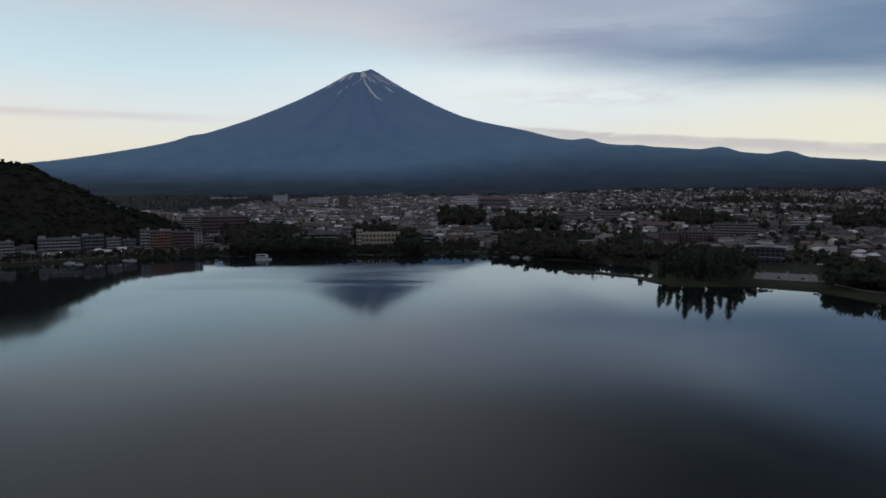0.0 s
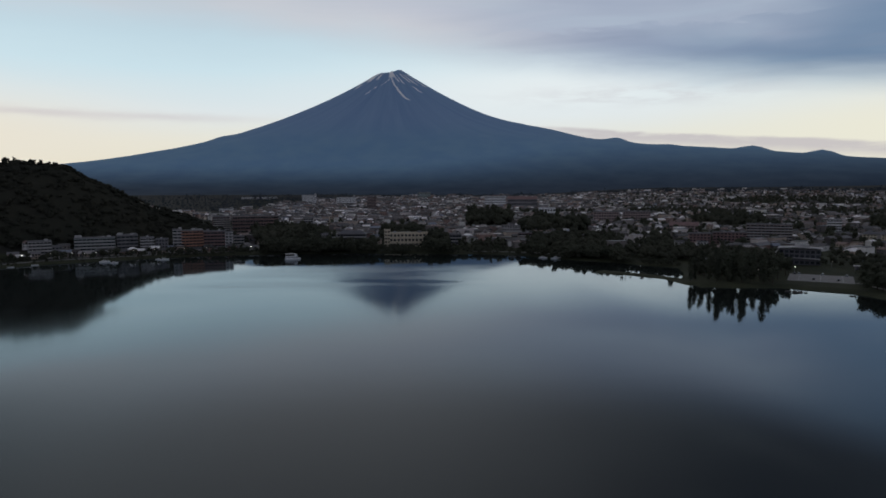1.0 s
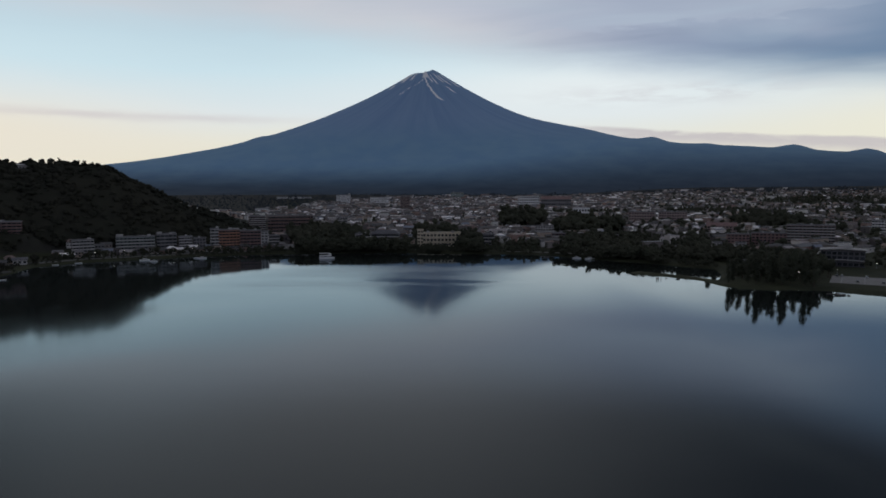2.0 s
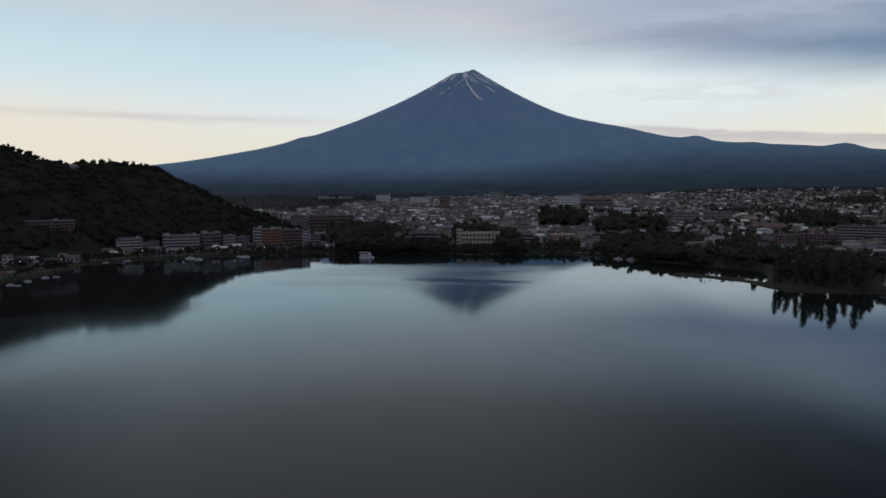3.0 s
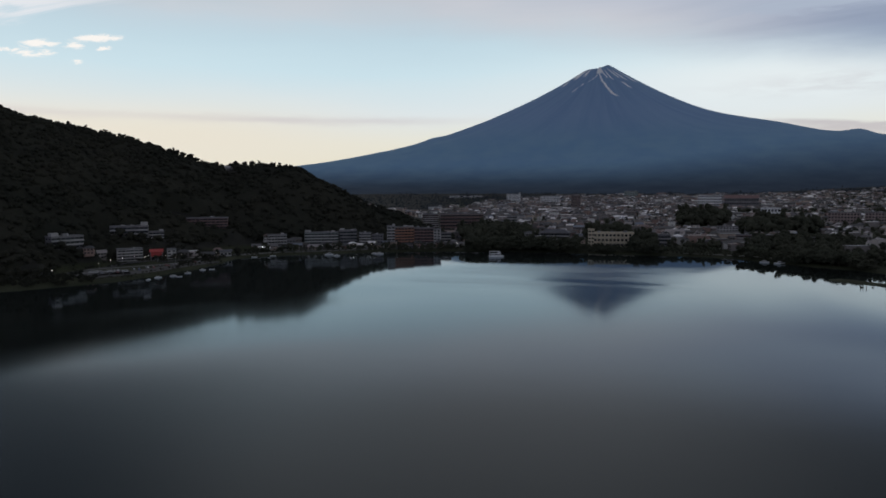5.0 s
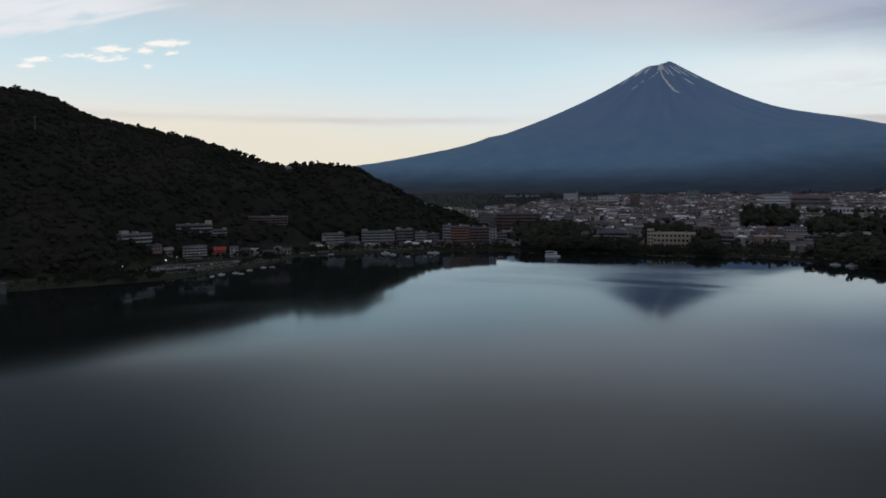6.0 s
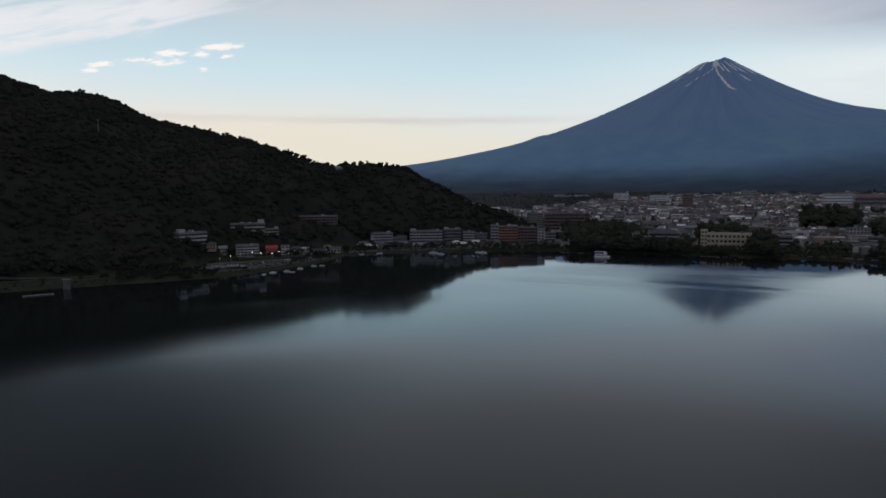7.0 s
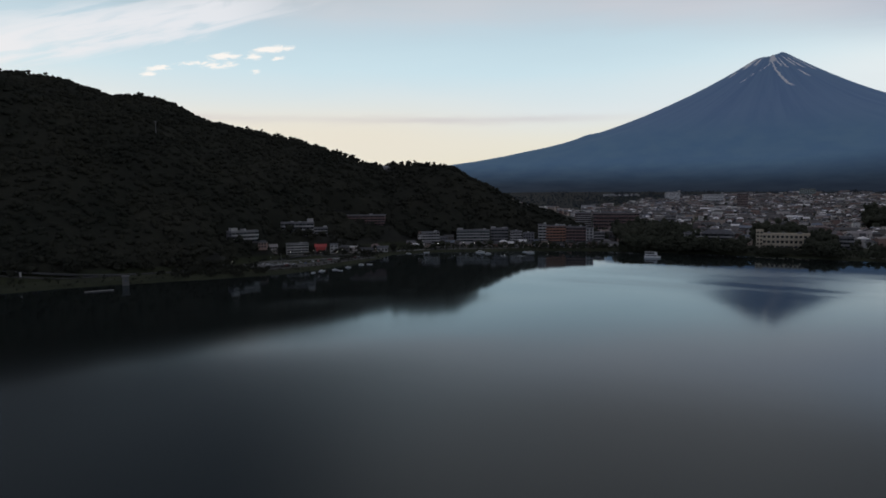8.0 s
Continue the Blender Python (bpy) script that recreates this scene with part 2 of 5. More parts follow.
    waves = n.noise(n.combine(n.math("MULTIPLY", x, 0.6), y, 0.0), 0.55, 3.0, 0.6, 0.3)
    swell = n.noise(n.combine(n.math("MULTIPLY", x, 0.4), y, 4.0), 0.09, 2.0, 0.5)
    bn = n.add("ShaderNodeBump")
    n.put(bn.inputs["Strength"], n.math("MULTIPLY_ADD", slack, 0.12, n.math("MULTIPLY_ADD", breeze, 0.25, n.math("MULTIPLY_ADD", near, 0.05, 0.04))))
    bn.inputs["Distance"].default_value = 0.1
    n.put(bn.inputs["Height"], n.math("ADD", n.math("MULTIPLY", waves, 0.5), n.math("MULTIPLY", swell, 1.0)))
    # the small waves of the breeze lean towards the open lake
    leaning = n.add("ShaderNodeVectorMath", "ADD")
    n.put(leaning.inputs[0], bn.outputs[0])
    # off the shore the faces of the ripples that can be seen tilt towards the open lake
    off_shore = n.step(n.math("ADD", away, n.step(x, -20.0, 120.0, 0.0, 75.0)), n.step(x, -60.0, -10.0, 625.0, 708.0), n.step(x, -60.0, -10.0, 550.0, 660.0))
    ripple = n.math("MULTIPLY", off_shore, n.math("MULTIPLY", n.step(x, 120.0, 70.0), n.step(x, -270.0, -215.0)))
    open_side = n.math("MULTIPLY", n.step(x, 70.0, 130.0), n.step(away, 640.0, 560.0))
    lean = n.math("ADD", n.math("MULTIPLY", wind, -0.02), n.math("ADD", n.math("MULTIPLY", ruffled, -0.05), n.math("MULTIPLY_ADD", tail, 0.012, n.math("MULTIPLY_ADD", ripple, -0.0078, n.math("MULTIPLY", open_side, 0.0042)))))
    n.put(leaning.inputs[1], n.combine(n.math("MULTIPLY", n.math("DIVIDE", x, away), lean), n.math("MULTIPLY", n.math("DIVIDE", y, away), lean), 0.0))
    level = n.add("ShaderNodeVectorMath", "NORMALIZE")
    n.put(level.inputs[0], leaning.outputs[0])
    n.put(b.inputs["Normal"], level.outputs[0])
    n.put(face.inputs["Normal"], level.outputs[0])
    both = n.add("ShaderNodeMixShader")
    n.put(both.inputs[0], face.outputs[0])
    n.put(both.inputs[1], deep.outputs[0])
    n.put(both.inputs[2], b.outputs[0])
    n.put(n.add("ShaderNodeOutputMaterial").inputs[0], both.outputs[0])
    return m


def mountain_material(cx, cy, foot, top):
    """Volcanic scree above, dark forest on the lower skirts, old snow in the summit gullies; blue distance haze is
    painted into the slopes.
    """
    m = bpy.data.materials.new("hazy_volcano_slopes")
    m.use_nodes = True
    n = Nodes(m.node_tree)
    pos = n.add("ShaderNodeNewGeometry").outputs["Position"]
    x, y, z = n.split(pos)
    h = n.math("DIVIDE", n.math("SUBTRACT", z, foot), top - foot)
    ang = n.math("ARCTAN2", n.math("SUBTRACT", x, cx), n.math("MULTIPLY", n.math("SUBTRACT", y, cy), -2.2))
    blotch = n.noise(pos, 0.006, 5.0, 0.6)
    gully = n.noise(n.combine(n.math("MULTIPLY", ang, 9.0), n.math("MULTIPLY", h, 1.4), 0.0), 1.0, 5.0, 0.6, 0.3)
    # scree and forest colours carry the blue of the air in front of them
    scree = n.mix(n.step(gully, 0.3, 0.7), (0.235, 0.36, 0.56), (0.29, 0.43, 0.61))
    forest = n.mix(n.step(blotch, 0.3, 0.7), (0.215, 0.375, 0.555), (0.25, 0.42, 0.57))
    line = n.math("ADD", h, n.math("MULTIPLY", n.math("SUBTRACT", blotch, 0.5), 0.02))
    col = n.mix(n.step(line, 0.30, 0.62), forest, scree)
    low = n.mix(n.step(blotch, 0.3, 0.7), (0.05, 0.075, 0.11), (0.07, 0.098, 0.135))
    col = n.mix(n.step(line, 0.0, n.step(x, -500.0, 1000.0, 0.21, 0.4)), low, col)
    # old snow: a cap on the dawn side of the rim, a crooked streak down the face and shorter broken ones beside it
    wob = n.math("MULTIPLY", n.math("SUBTRACT", n.noise(n.combine(n.math("MULTIPLY", h, 40.0), 0.0, 0.0), 1.0, 3.0, 0.6), 0.5), 0.16)
    ang_w = n.math("ADD", ang, wob)
    broken = n.noise(n.combine(n.math("MULTIPLY", ang, 14.0), n.math("MULTIPLY", h, 26.0), 3.0), 1.0, 3.0, 0.6)

    def streak(start, lean, low_h, high_h, wide, gaps):
        centre = n.math("MULTIPLY_ADD", n.math("SUBTRACT", 0.93, h), lean, start)
        s = n.math("MULTIPLY", n.step(n.math("ABSOLUTE", n.math("SUBTRACT", ang_w, centre)), wide * 1.05, wide * 0.5), n.math("MULTIPLY", n.step(h, low_h, low_h + 0.02), n.step(h, high_h + 0.02, high_h)))
        return n.math("MULTIPLY", s, n.step(broken, gaps - 0.01, gaps + 0.06))

    snow = streak(0.09, 1.2, 0.725, 0.97, 0.034, 0.26)
    for row in ((0.04, -4.0, 0.845, 0.95, 0.026, 0.45), (-0.24, -1.1, 0.775, 0.86, 0.016, 0.5), (-0.83, 0.0, 0.83, 0.865, 0.05, 0.2), (-1.0, 0.4, 0.90, 0.985, 0.36, 0.12), (-1.3, 0.2, 0.862, 0.93, 0.3, 0.1), (-0.75, 0.6, 0.885, 0.955, 0.05, 0.36), (-0.5, 0.5, 0.905, 0.96, 0.07, 0.42),
                (0.1, 0.0, 0.925, 0.985, 0.17, 0.2), (0.28, 1.6, 0.885, 0.965, 0.035, 0.3), (0.42, 1.2, 0.87, 0.95, 0.035, 0.34), (0.72, 1.5, 0.885, 0.965, 0.05, 0.32), (0.62, 1.2, 0.795, 0.845, 0.036, 0.25), (0.9, 0.8, 0.86, 0.95, 0.05, 0.42), (1.2, 0.3, 0.85, 0.96, 0.07, 0.45)):
        snow = n.math("MAXIMUM", snow, streak(*row))
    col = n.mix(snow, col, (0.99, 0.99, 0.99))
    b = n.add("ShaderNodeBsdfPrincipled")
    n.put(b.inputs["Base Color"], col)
    b.inputs["Roughness"].default_value = 0.95
    b.inputs["Specular IOR Level"].default_value = 0.1
    n.put(n.add("ShaderNodeOutputMaterial").inputs[0], b.outputs[0])
    return m


M_WATER = water_material()
M_LEAF = material("leaf_clumps", (0.054, 0.062, 0.043), (0.085, 0.09, 0.062), 0.15, 0.8, per="object", spread=0.3, spec=0.1, fluff=0.4)
M_LEAF_STUFF = material("forest_leaves", (0.055, 0.06, 0.043), (0.082, 0.084, 0.06), 0.02, 0.85, per="island", spread=0.18, spec=0.05, fluff=0.4)
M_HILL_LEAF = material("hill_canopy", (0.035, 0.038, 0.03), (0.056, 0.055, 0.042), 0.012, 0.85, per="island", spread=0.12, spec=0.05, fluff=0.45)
# leaves of the far woods, bluish because distance haze is mixed into their colour
M_HAZED_WOOD = material("far_woods", (0.052, 0.062, 0.074), (0.07, 0.081, 0.092), 0.01, 0.9, spec=0.05, fluff=0.35)
M_BARK = material("bark", (0.05, 0.04, 0.03), (0.11, 0.09, 0.07), 1.0, 0.9)
WALL_TONES = [(0.0, (0.34, 0.30, 0.28)), (0.2, (0.95, 0.92, 0.88)), (0.33, (0.17, 0.14, 0.12)), (0.45, (0.48, 0.38, 0.31)), (0.6, (0.10, 0.085, 0.08)), (0.76, (0.62, 0.56, 0.53)), (0.86, (0.25, 0.15, 0.12))]
ROOF_TONES = [(0.0, (0.06, 0.057, 0.06)), (0.27, (0.14, 0.13, 0.135)), (0.42, (0.20, 0.12, 0.10)), (0.54, (0.32, 0.285, 0.28)), (0.68, (0.045, 0.042, 0.045)), (0.84, (0.15, 0.17, 0.22)), (0.89, (0.88, 0.84, 0.82))]
M_HOUSE_WALL = material("house_walls", (0.24, 0.23, 0.22), (0.38, 0.37, 0.36), 0.4, 0.85, per="object", spread=0.3, stops=WALL_TONES)
M_HOUSE_ROOF = material("house_roofs", (0.13, 0.13, 0.15), (0.24, 0.24, 0.27), 0.6, 0.5, per="object", spread=0.2, stops=ROOF_TONES)
M_TOWN_WALL = material("town_walls", (0.4, 0.38, 0.36), (0.62, 0.6, 0.58), 0.05, 0.85, per="island", spread=0.2, stops=WALL_TONES)
M_TOWN_ROOF = material("town_roofs", (0.13, 0.13, 0.15), (0.24, 0.24, 0.27), 0.05, 0.5, per="island", spread=0.25, stops=ROOF_TONES)
M_PANE = material("window_glass", (0.02, 0.025, 0.03), (0.05, 0.055, 0.06), 0.8, 0.15, per="object", spread=0.5)
M_WHITE = material("white_render", (0.34, 0.33, 0.33), (0.56, 0.54, 0.53), 0.12, 0.8)
M_GREY = material("grey_concrete", (0.15, 0.15, 0.16), (0.27, 0.26, 0.27), 0.12, 0.85)
M_CREAM = material("cream_render", (0.56, 0.48, 0.355), (0.72, 0.63, 0.48), 0.25, 0.8)
M_ORANGE = material("terracotta_tile_cladding", (0.32, 0.155, 0.105), (0.45, 0.23, 0.16), 0.25, 0.8)
M_BROWN = material("red_brown_cladding", (0.18, 0.11, 0.105), (0.28, 0.18, 0.17), 0.25, 0.8)
M_PINK = material("pinkish_render", (0.31, 0.235, 0.22), (0.43, 0.34, 0.32), 0.25, 0.8)
M_DARK = material("dark_slate_roofing", (0.07, 0.07, 0.08), (0.13, 0.13, 0.15), 0.3, 0.6)
M_RED = material("red_painted_panel", (0.42, 0.05, 0.05), (0.58, 0.09, 0.08), 0.4, 0.6)
M_GREENISH = material("pale_green_render", (0.27, 0.33, 0.32), (0.40, 0.46, 0.44), 0.3, 0.8)
M_ASPHALT = material("asphalt", (0.05, 0.05, 0.052), (0.09, 0.09, 0.092), 0.2, 0.9)
M_PAVING = material("pale_paving", (0.22, 0.21, 0.2), (0.32, 0.31, 0.3), 0.2, 0.9)
M_QUAY = material("worn_quay_paving", (0.06, 0.058, 0.055), (0.12, 0.115, 0.11), 0.12, 0.9)
M_LOT = material("grey_lot_paving", (0.11, 0.108, 0.105), (0.18, 0.175, 0.17), 0.15, 0.9)
M_BOAT = material("white_gelcoat", (0.68, 0.69, 0.7), (0.8, 0.8, 0.8), 0.5, 0.35)
M_TYRE = material("rubber", (0.02, 0.02, 0.02), (0.04, 0.04, 0.04), 2.0, 0.8)
M_METAL = material("galvanised_steel", (0.32, 0.33, 0.34), (0.45, 0.46, 0.47), 1.0, 0.5, metal=0.6)
M_ROCK = material("shore_rocks", (0.05, 0.05, 0.05), (0.14, 0.13, 0.12), 0.5, 0.9, 0.6, 3.0)
M_LAMP = glowing("lamp_glow", (1.0, 0.9, 0.76), 11.0)
M_BRIGHT = material("fresh_white_render", (0.72, 0.72, 0.73), (0.86, 0.86, 0.86), 0.2, 0.7)
CAR_TONES = [(0.0, (0.7, 0.7, 0.7)), (0.4, (0.05, 0.05, 0.06)), (0.6, (0.4, 0.41, 0.43)), (0.8, (0.25, 0.04, 0.04)), (0.9, (0.05, 0.08, 0.2))]
M_CAR = material("car_paint", (0.3, 0.3, 0.3), (0.5, 0.5, 0.5), 0.5, 0.3, per="object", spread=0.1, stops=CAR_TONES)


# ---- the lie of the land, as heights over the lake ----
# shore: degrees to the left of the first view, metres from the spot under the camera
SHORE = np.array([(-180, 1500), (-110, 1200), (-60, 480), (-45, 445), (-33.4, 468), (-29, 502), (-25, 511), (-21.3, 500), (-18.6, 494), (-17.4, 530), (-17.0, 606),
                  (-13, 630), (-10.2, 646), (-7.4, 659), (-5.5, 679), (-4.1, 695), (-0.8, 706), (3, 710), (7.3, 721), (11.5, 726), (14.8, 732), (17.8, 735),
                  (22, 738), (26, 735), (28.9, 727), (33, 725), (36.4, 705), (37.6, 665), (39, 634), (40.9, 609), (43, 582), (45.5, 564), (49, 554), (56, 550), (65, 548), (80, 600), (110, 1200), (180, 1500)], float)
RIDGE = np.array([(17, 0), (19, 1), (21, 14), (22.8, 28), (25.6, 44), (28.4, 67), (31.3, 90), (34.1, 96), (36.9, 93), (38.8, 100), (42.5, 125), (45.2, 138), (47.8, 149), (51.2, 160), (53.6, 181), (56, 195), (57.5, 195), (59.4, 205), (61.2, 217), (64.6, 222), (72, 226), (88, 195), (112, 40), (118, 0)], float)
# flat terraces cut for buildings and lots: bearing, distance, half length across and along the view, level
TERRACES = ((48.36, 682, 20, 13, 18.0), (44.21, 734, 22, 12, 22.5), (42.29, 740, 12, 11, 18.5), (44.3, 684, 17, 13, 4.6), (41.9, 700, 16, 12, 3.2), (39.1, 812, 36, 14, 25.0),
            (43.5, 625, 42, 34, 2.2), (-27.0, 562, 24, 26, 1.9), (52.5, 640, 20, 14, 14.0))


def crest_at(az):
    """Distance of the hill's crest line."""
    return np.interp(az, (18, 24, 31, 38, 46, 60), (905, 905, 930, 990, 1060, 1110))


def wave(x, y, size, seed=0.0):
    """Cheap smooth roughness between -1 and 1, in numpy."""
    x, y = x / size + seed, y / size - seed * 1.7
    return (np.sin(x * 1.3 + 1.7 * np.sin(y * 0.9 + seed)) * np.cos(y * 1.1 + 1.3 * np.sin(x * 0.7)) + 0.5 * np.sin(x * 2.9 + y * 2.3 + seed) * np.cos(y * 2.7 - x * 1.9)) / 1.5


def soft(x, lo, hi):
    s = np.clip((x - lo) / (hi - lo), 0.0, 1.0)
    return s * s * (3 - 2 * s)


SPIT = ((-18.0, 512.0), (-16.6, 534.0), (-14.6, 549.0), (-11.1, 566.0))


def spot(az, d):
    """Plan place of a bearing (degrees to the left of the first view) and a distance."""
    return -math.sin(radians(az)) * d, math.cos(radians(az)) * d


def land_height(x, y):
    """Height of the ground at numpy plan places."""
    az = np.degrees(np.arctan2(-x, y))
    d = np.hypot(x, y)
    edge = np.interp(az, SHORE[:, 0], SHORE[:, 1]) + 3.0 * wave(x, y, 14.0, 2.0) + 1.5 * wave(x, y, 5.0, 1.0)
    inland = d - edge
    # a low grassy spit closes a cove
    near = np.full_like(x, 1e9)
    for (a0, d0), (a1, d1) in zip(SPIT, SPIT[1:]):
        p, q = np.array(spot(a0, d0)), np.array(spot(a1, d1))
        t = np.clip(((x - p[0]) * (q - p)[0] + (y - p[1]) * (q - p)[1]) / ((q - p) @ (q - p)), 0, 1)
        near = np.minimum(near, np.hypot(x - p[0] - t * (q - p)[0], y - p[1] - t * (q - p)[1]))
    inland = np.maximum(inland, 8.0 + 1.6 * wave(x, y, 11.0, 4.0) - near)
    bank = np.where(inland < 0, np.maximum(inland * 0.25, -4.0), 1.7 * soft(inland, 0.0, 11.0) + 0.2 * soft(inland, 11.0, 40.0))
    plain = 31.0 * np.clip((d - 760.0) / 1850.0, 0, None) ** 1.12
    plain = plain + 22.0 * soft(d, 1500.0, 2700.0) * soft(-az, 3.0, 17.0)
    plain = np.where(inland > 0, plain + 0.5 * wave(x, y, 60.0, 3.0) * soft(inland, 20.0, 80.0), 0.0)
    # the wooded hill on the dawn side
    top = np.interp(az, RIDGE[:, 0], RIDGE[:, 1])
    foot = np.interp(az, (18, 24, 30, 37, 41, 46, 52, 66, 90), (860, 825, 800, 775, 715, 670, 605, 585, 700))
    crest = crest_at(az) + 18.0 * wave(x, y, 170.0, 5.0)
    rise = np.clip((d - foot) / (crest - foot), 0.0, None)
    body = np.where(rise < 1, np.sin(np.clip(rise, 0, 1) * np.pi / 2) ** 1.15, 1.0 - soft(d, crest, crest + 750.0))
    hill = top * body * (1.0 + 0.10 * wave(x, y, 95.0, 1.5) * np.clip(rise, 0, 1) * (1 - np.clip(rise, 0, 1)) * 4)
    hill = np.where(inland > 0, hill, 0.0)
    # low hills all round behind the camera
    rear = soft(np.abs(az), 95.0, 130.0) * soft(inland, 60.0, 1400.0) * (230.0 + 90.0 * wave(x, y, 420.0, 6.0))
    plain = plain * (1 - soft(top, 5.0, 60.0) * soft(1900.0 - d, 0, 300.0)) * (1 - soft(az, 60, 75)) * (1 - 0.8 * soft(-az, 70, 110))
    z = bank + plain + hill + rear
    for ta, td, across, along, level in TERRACES:
        tx, ty = spot(ta, td)
        c, s = math.cos(radians(ta)), math.sin(radians(ta))
        u, v = (x - tx) * c + (y - ty) * s, -(x - tx) * s + (y - ty) * c
        inside = (1 - soft(np.abs(u), across, across + 14.0)) * (1 - soft(np.abs(v), along, along + 12.0))
        z = np.where(inland > 4.0, z + (level - z) * inside, z)
    return z


def ground_at(x, y):
    return float(land_height(np.array([float(x)]), np.array([float(y)]))[0])


# ---- mesh helpers ----
class Solid:
    """Collects faces of simple solids; every face keeps a material number."""

    def __init__(self):
        self.v, self.f, self.m = [], [], []

    def face(self, pts, mat=0):
        k = len(self.v)
        self.v += [tuple(p) for p in pts]
        self.f.append(tuple(range(k, k + len(pts))))
        self.m.append(mat)
        return self

    def hull(self, low, high, mat=0, bottom=True):
        """A closed prism between two rings of equal length, counter-clockwise from above."""
        k, n = len(self.v), len(low)
        self.v += [tuple(p) for p in low] + [tuple(p) for p in high]
        for i in range(n):
            j = (i + 1) % n
            self.f.append((k + i, k + j, k + n + j, k + n + i))
            self.m.append(mat)
        self.f.append(tuple(k + n + i for i in range(n)))
        self.m.append(mat)
        if bottom:
            self.f.append(tuple(k + i for i in reversed(range(n))))
            self.m.append(mat)
        return self

    def box(self, x0, x1, y0, y1, z0, z1, mat=0, taper=0.0, bottom=True):
        t = taper
        return self.hull([(x0, y0, z0), (x1, y0, z0), (x1, y1, z0), (x0, y1, z0)],
                         [(x0 + t, y0 + t, z1), (x1 - t, y0 + t, z1), (x1 - t, y1 - t, z1), (x0 + t, y1 - t, z1)], mat, bottom)

    def gable(self, x0, x1, y0, y1, z0, z1, mat=0, hip=0.0):
        """A roof with its ridge along x; hip draws the ridge's ends in."""
        ym, e = (y0 + y1) / 2, 0.16
        a = [(x0, y0, z0), (x1, y0, z0), (x1, y1, z0), (x0, y1, z0)]
        b = [(x, y, z - e) for x, y, z in a]
        r0, r1 = (x0 + hip, ym, z1), (x1 - hip, ym, z1)
        k = len(self.v)
        self.v += a + b + [r0, r1]
        for q in ((0, 1, 9, 8), (2, 3, 8, 9), (1, 2, 9), (3, 0, 8), (4, 5, 1, 0), (5, 6, 2, 1), (6, 7, 3, 2), (7, 4, 0, 3), (7, 6, 5, 4)):
            self.f.append(tuple(k + i for i in q))
            self.m.append(mat)
        return self

    def tube(self, x, y, z0, z1, r0, r1, n=8, mat=0):
        ring = [(math.cos(2 * math.pi * i / n), math.sin(2 * math.pi * i / n)) for i in range(n)]
        return self.hull([(x + c * r0, y + s * r0, z0) for c, s in ring], [(x + c * r1, y + s * r1, z1) for c, s in ring], mat)

    def mesh(self, name, materials):
        me = bpy.data.meshes.new(name)
        me.from_pydata(self.v, [], self.f)
        for m in materials:
            me.materials.append(m)
        if len(materials) > 1:
            me.polygons.foreach_set("material_index", self.m)
        me.update()
        return me


def tri_mesh(name, verts, tris, materials, index=None, smooth=False):
    """A mesh from numpy arrays of places and corner triples or quads."""
    me = bpy.data.meshes.new(name)
    n = tris.shape[1]
    me.vertices.add(len(verts))
    me.vertices.foreach_set("co", np.ascontiguousarray(verts, np.float32).ravel())
    me.loops.add(tris.size)
    me.loops.foreach_set("vertex_index", np.ascontiguousarray(tris, np.int32).ravel())
    me.polygons.add(len(tris))
    me.polygons.foreach_set("loop_start", np.arange(0, tris.size, n, dtype=np.int32))
    for m in materials:
        me.materials.append(m)
    if index is not None:
        me.polygons.foreach_set("material_index", np.ascontiguousarray(index, np.int32))
    me.polygons.foreach_set("use_smooth", np.full(len(tris), smooth))
    me.update(calc_edges=True)
    return me


def part(name, solid, mat, parent, label=""):
    """One mesh object under a thing or a part; solid may be a mesh that other parts share."""
    me = solid if isinstance(solid, bpy.types.Mesh) else solid.mesh(name, [mat])
    ob = new(name, me)
    ob.parent = parent
    return tagged(ob, label)


def thing(name, label, category, group="", at=None):
    ob = new(name)
    ob.empty_display_size = 0.5
    if at is not None:
        ob.matrix_world = at
    return tagged(ob, label, category, group)


def stand(az, d, turn=0.0, sink=0.0):
    """A pose on the ground at a bearing and distance, its front (-y) towards the lake."""
    x, y = spot(az, d)
    return pose(x, y, ground_at(x, y) - sink, 0, 0, az + turn)


# ---- ground, lake, mountain ----
def ground_material():
    m = material("meadow_and_soil", (0.026, 0.031, 0.017), (0.056, 0.06, 0.032), 0.03, 0.9, 0.3, 1.5, spec=0.2)
    n = Nodes(m.node_tree, keep=True)
    b = [k for k in n.tree.nodes if k.type == "BSDF_PRINCIPLED"][0]
    pos = n.add("ShaderNodeNewGeometry").outputs["Position"]
    x, y, z = n.split(pos)
    away = n.math("SQRT", n.math("ADD", n.math("MULTIPLY", x, x), n.math("MULTIPLY", y, y)))
    blot = n.noise(pos, 0.004, 5.0, 0.6)
    wood = n.mix(n.step(n.noise(pos, 0.03, 4.0, 0.6), 0.3, 0.7), (0.03, 0.03, 0.026), (0.044, 0.044, 0.036))
    steep = n.math("MULTIPLY", n.step(z, 4.0, 9.0), n.step(n.math("DIVIDE", n.math("MULTIPLY", x, -1.0), away), 0.30, 0.34))
    far = n.step(n.math("ADD", away, n.math("MULTIPLY", blot, 300.0)), 2620.0, 2760.0)
    far = n.math("MAXIMUM", far, steep)
    n.put(b.inputs["Base Color"], n.mix(far, b.inputs["Base Color"].links[0].from_socket, wood))
    return m


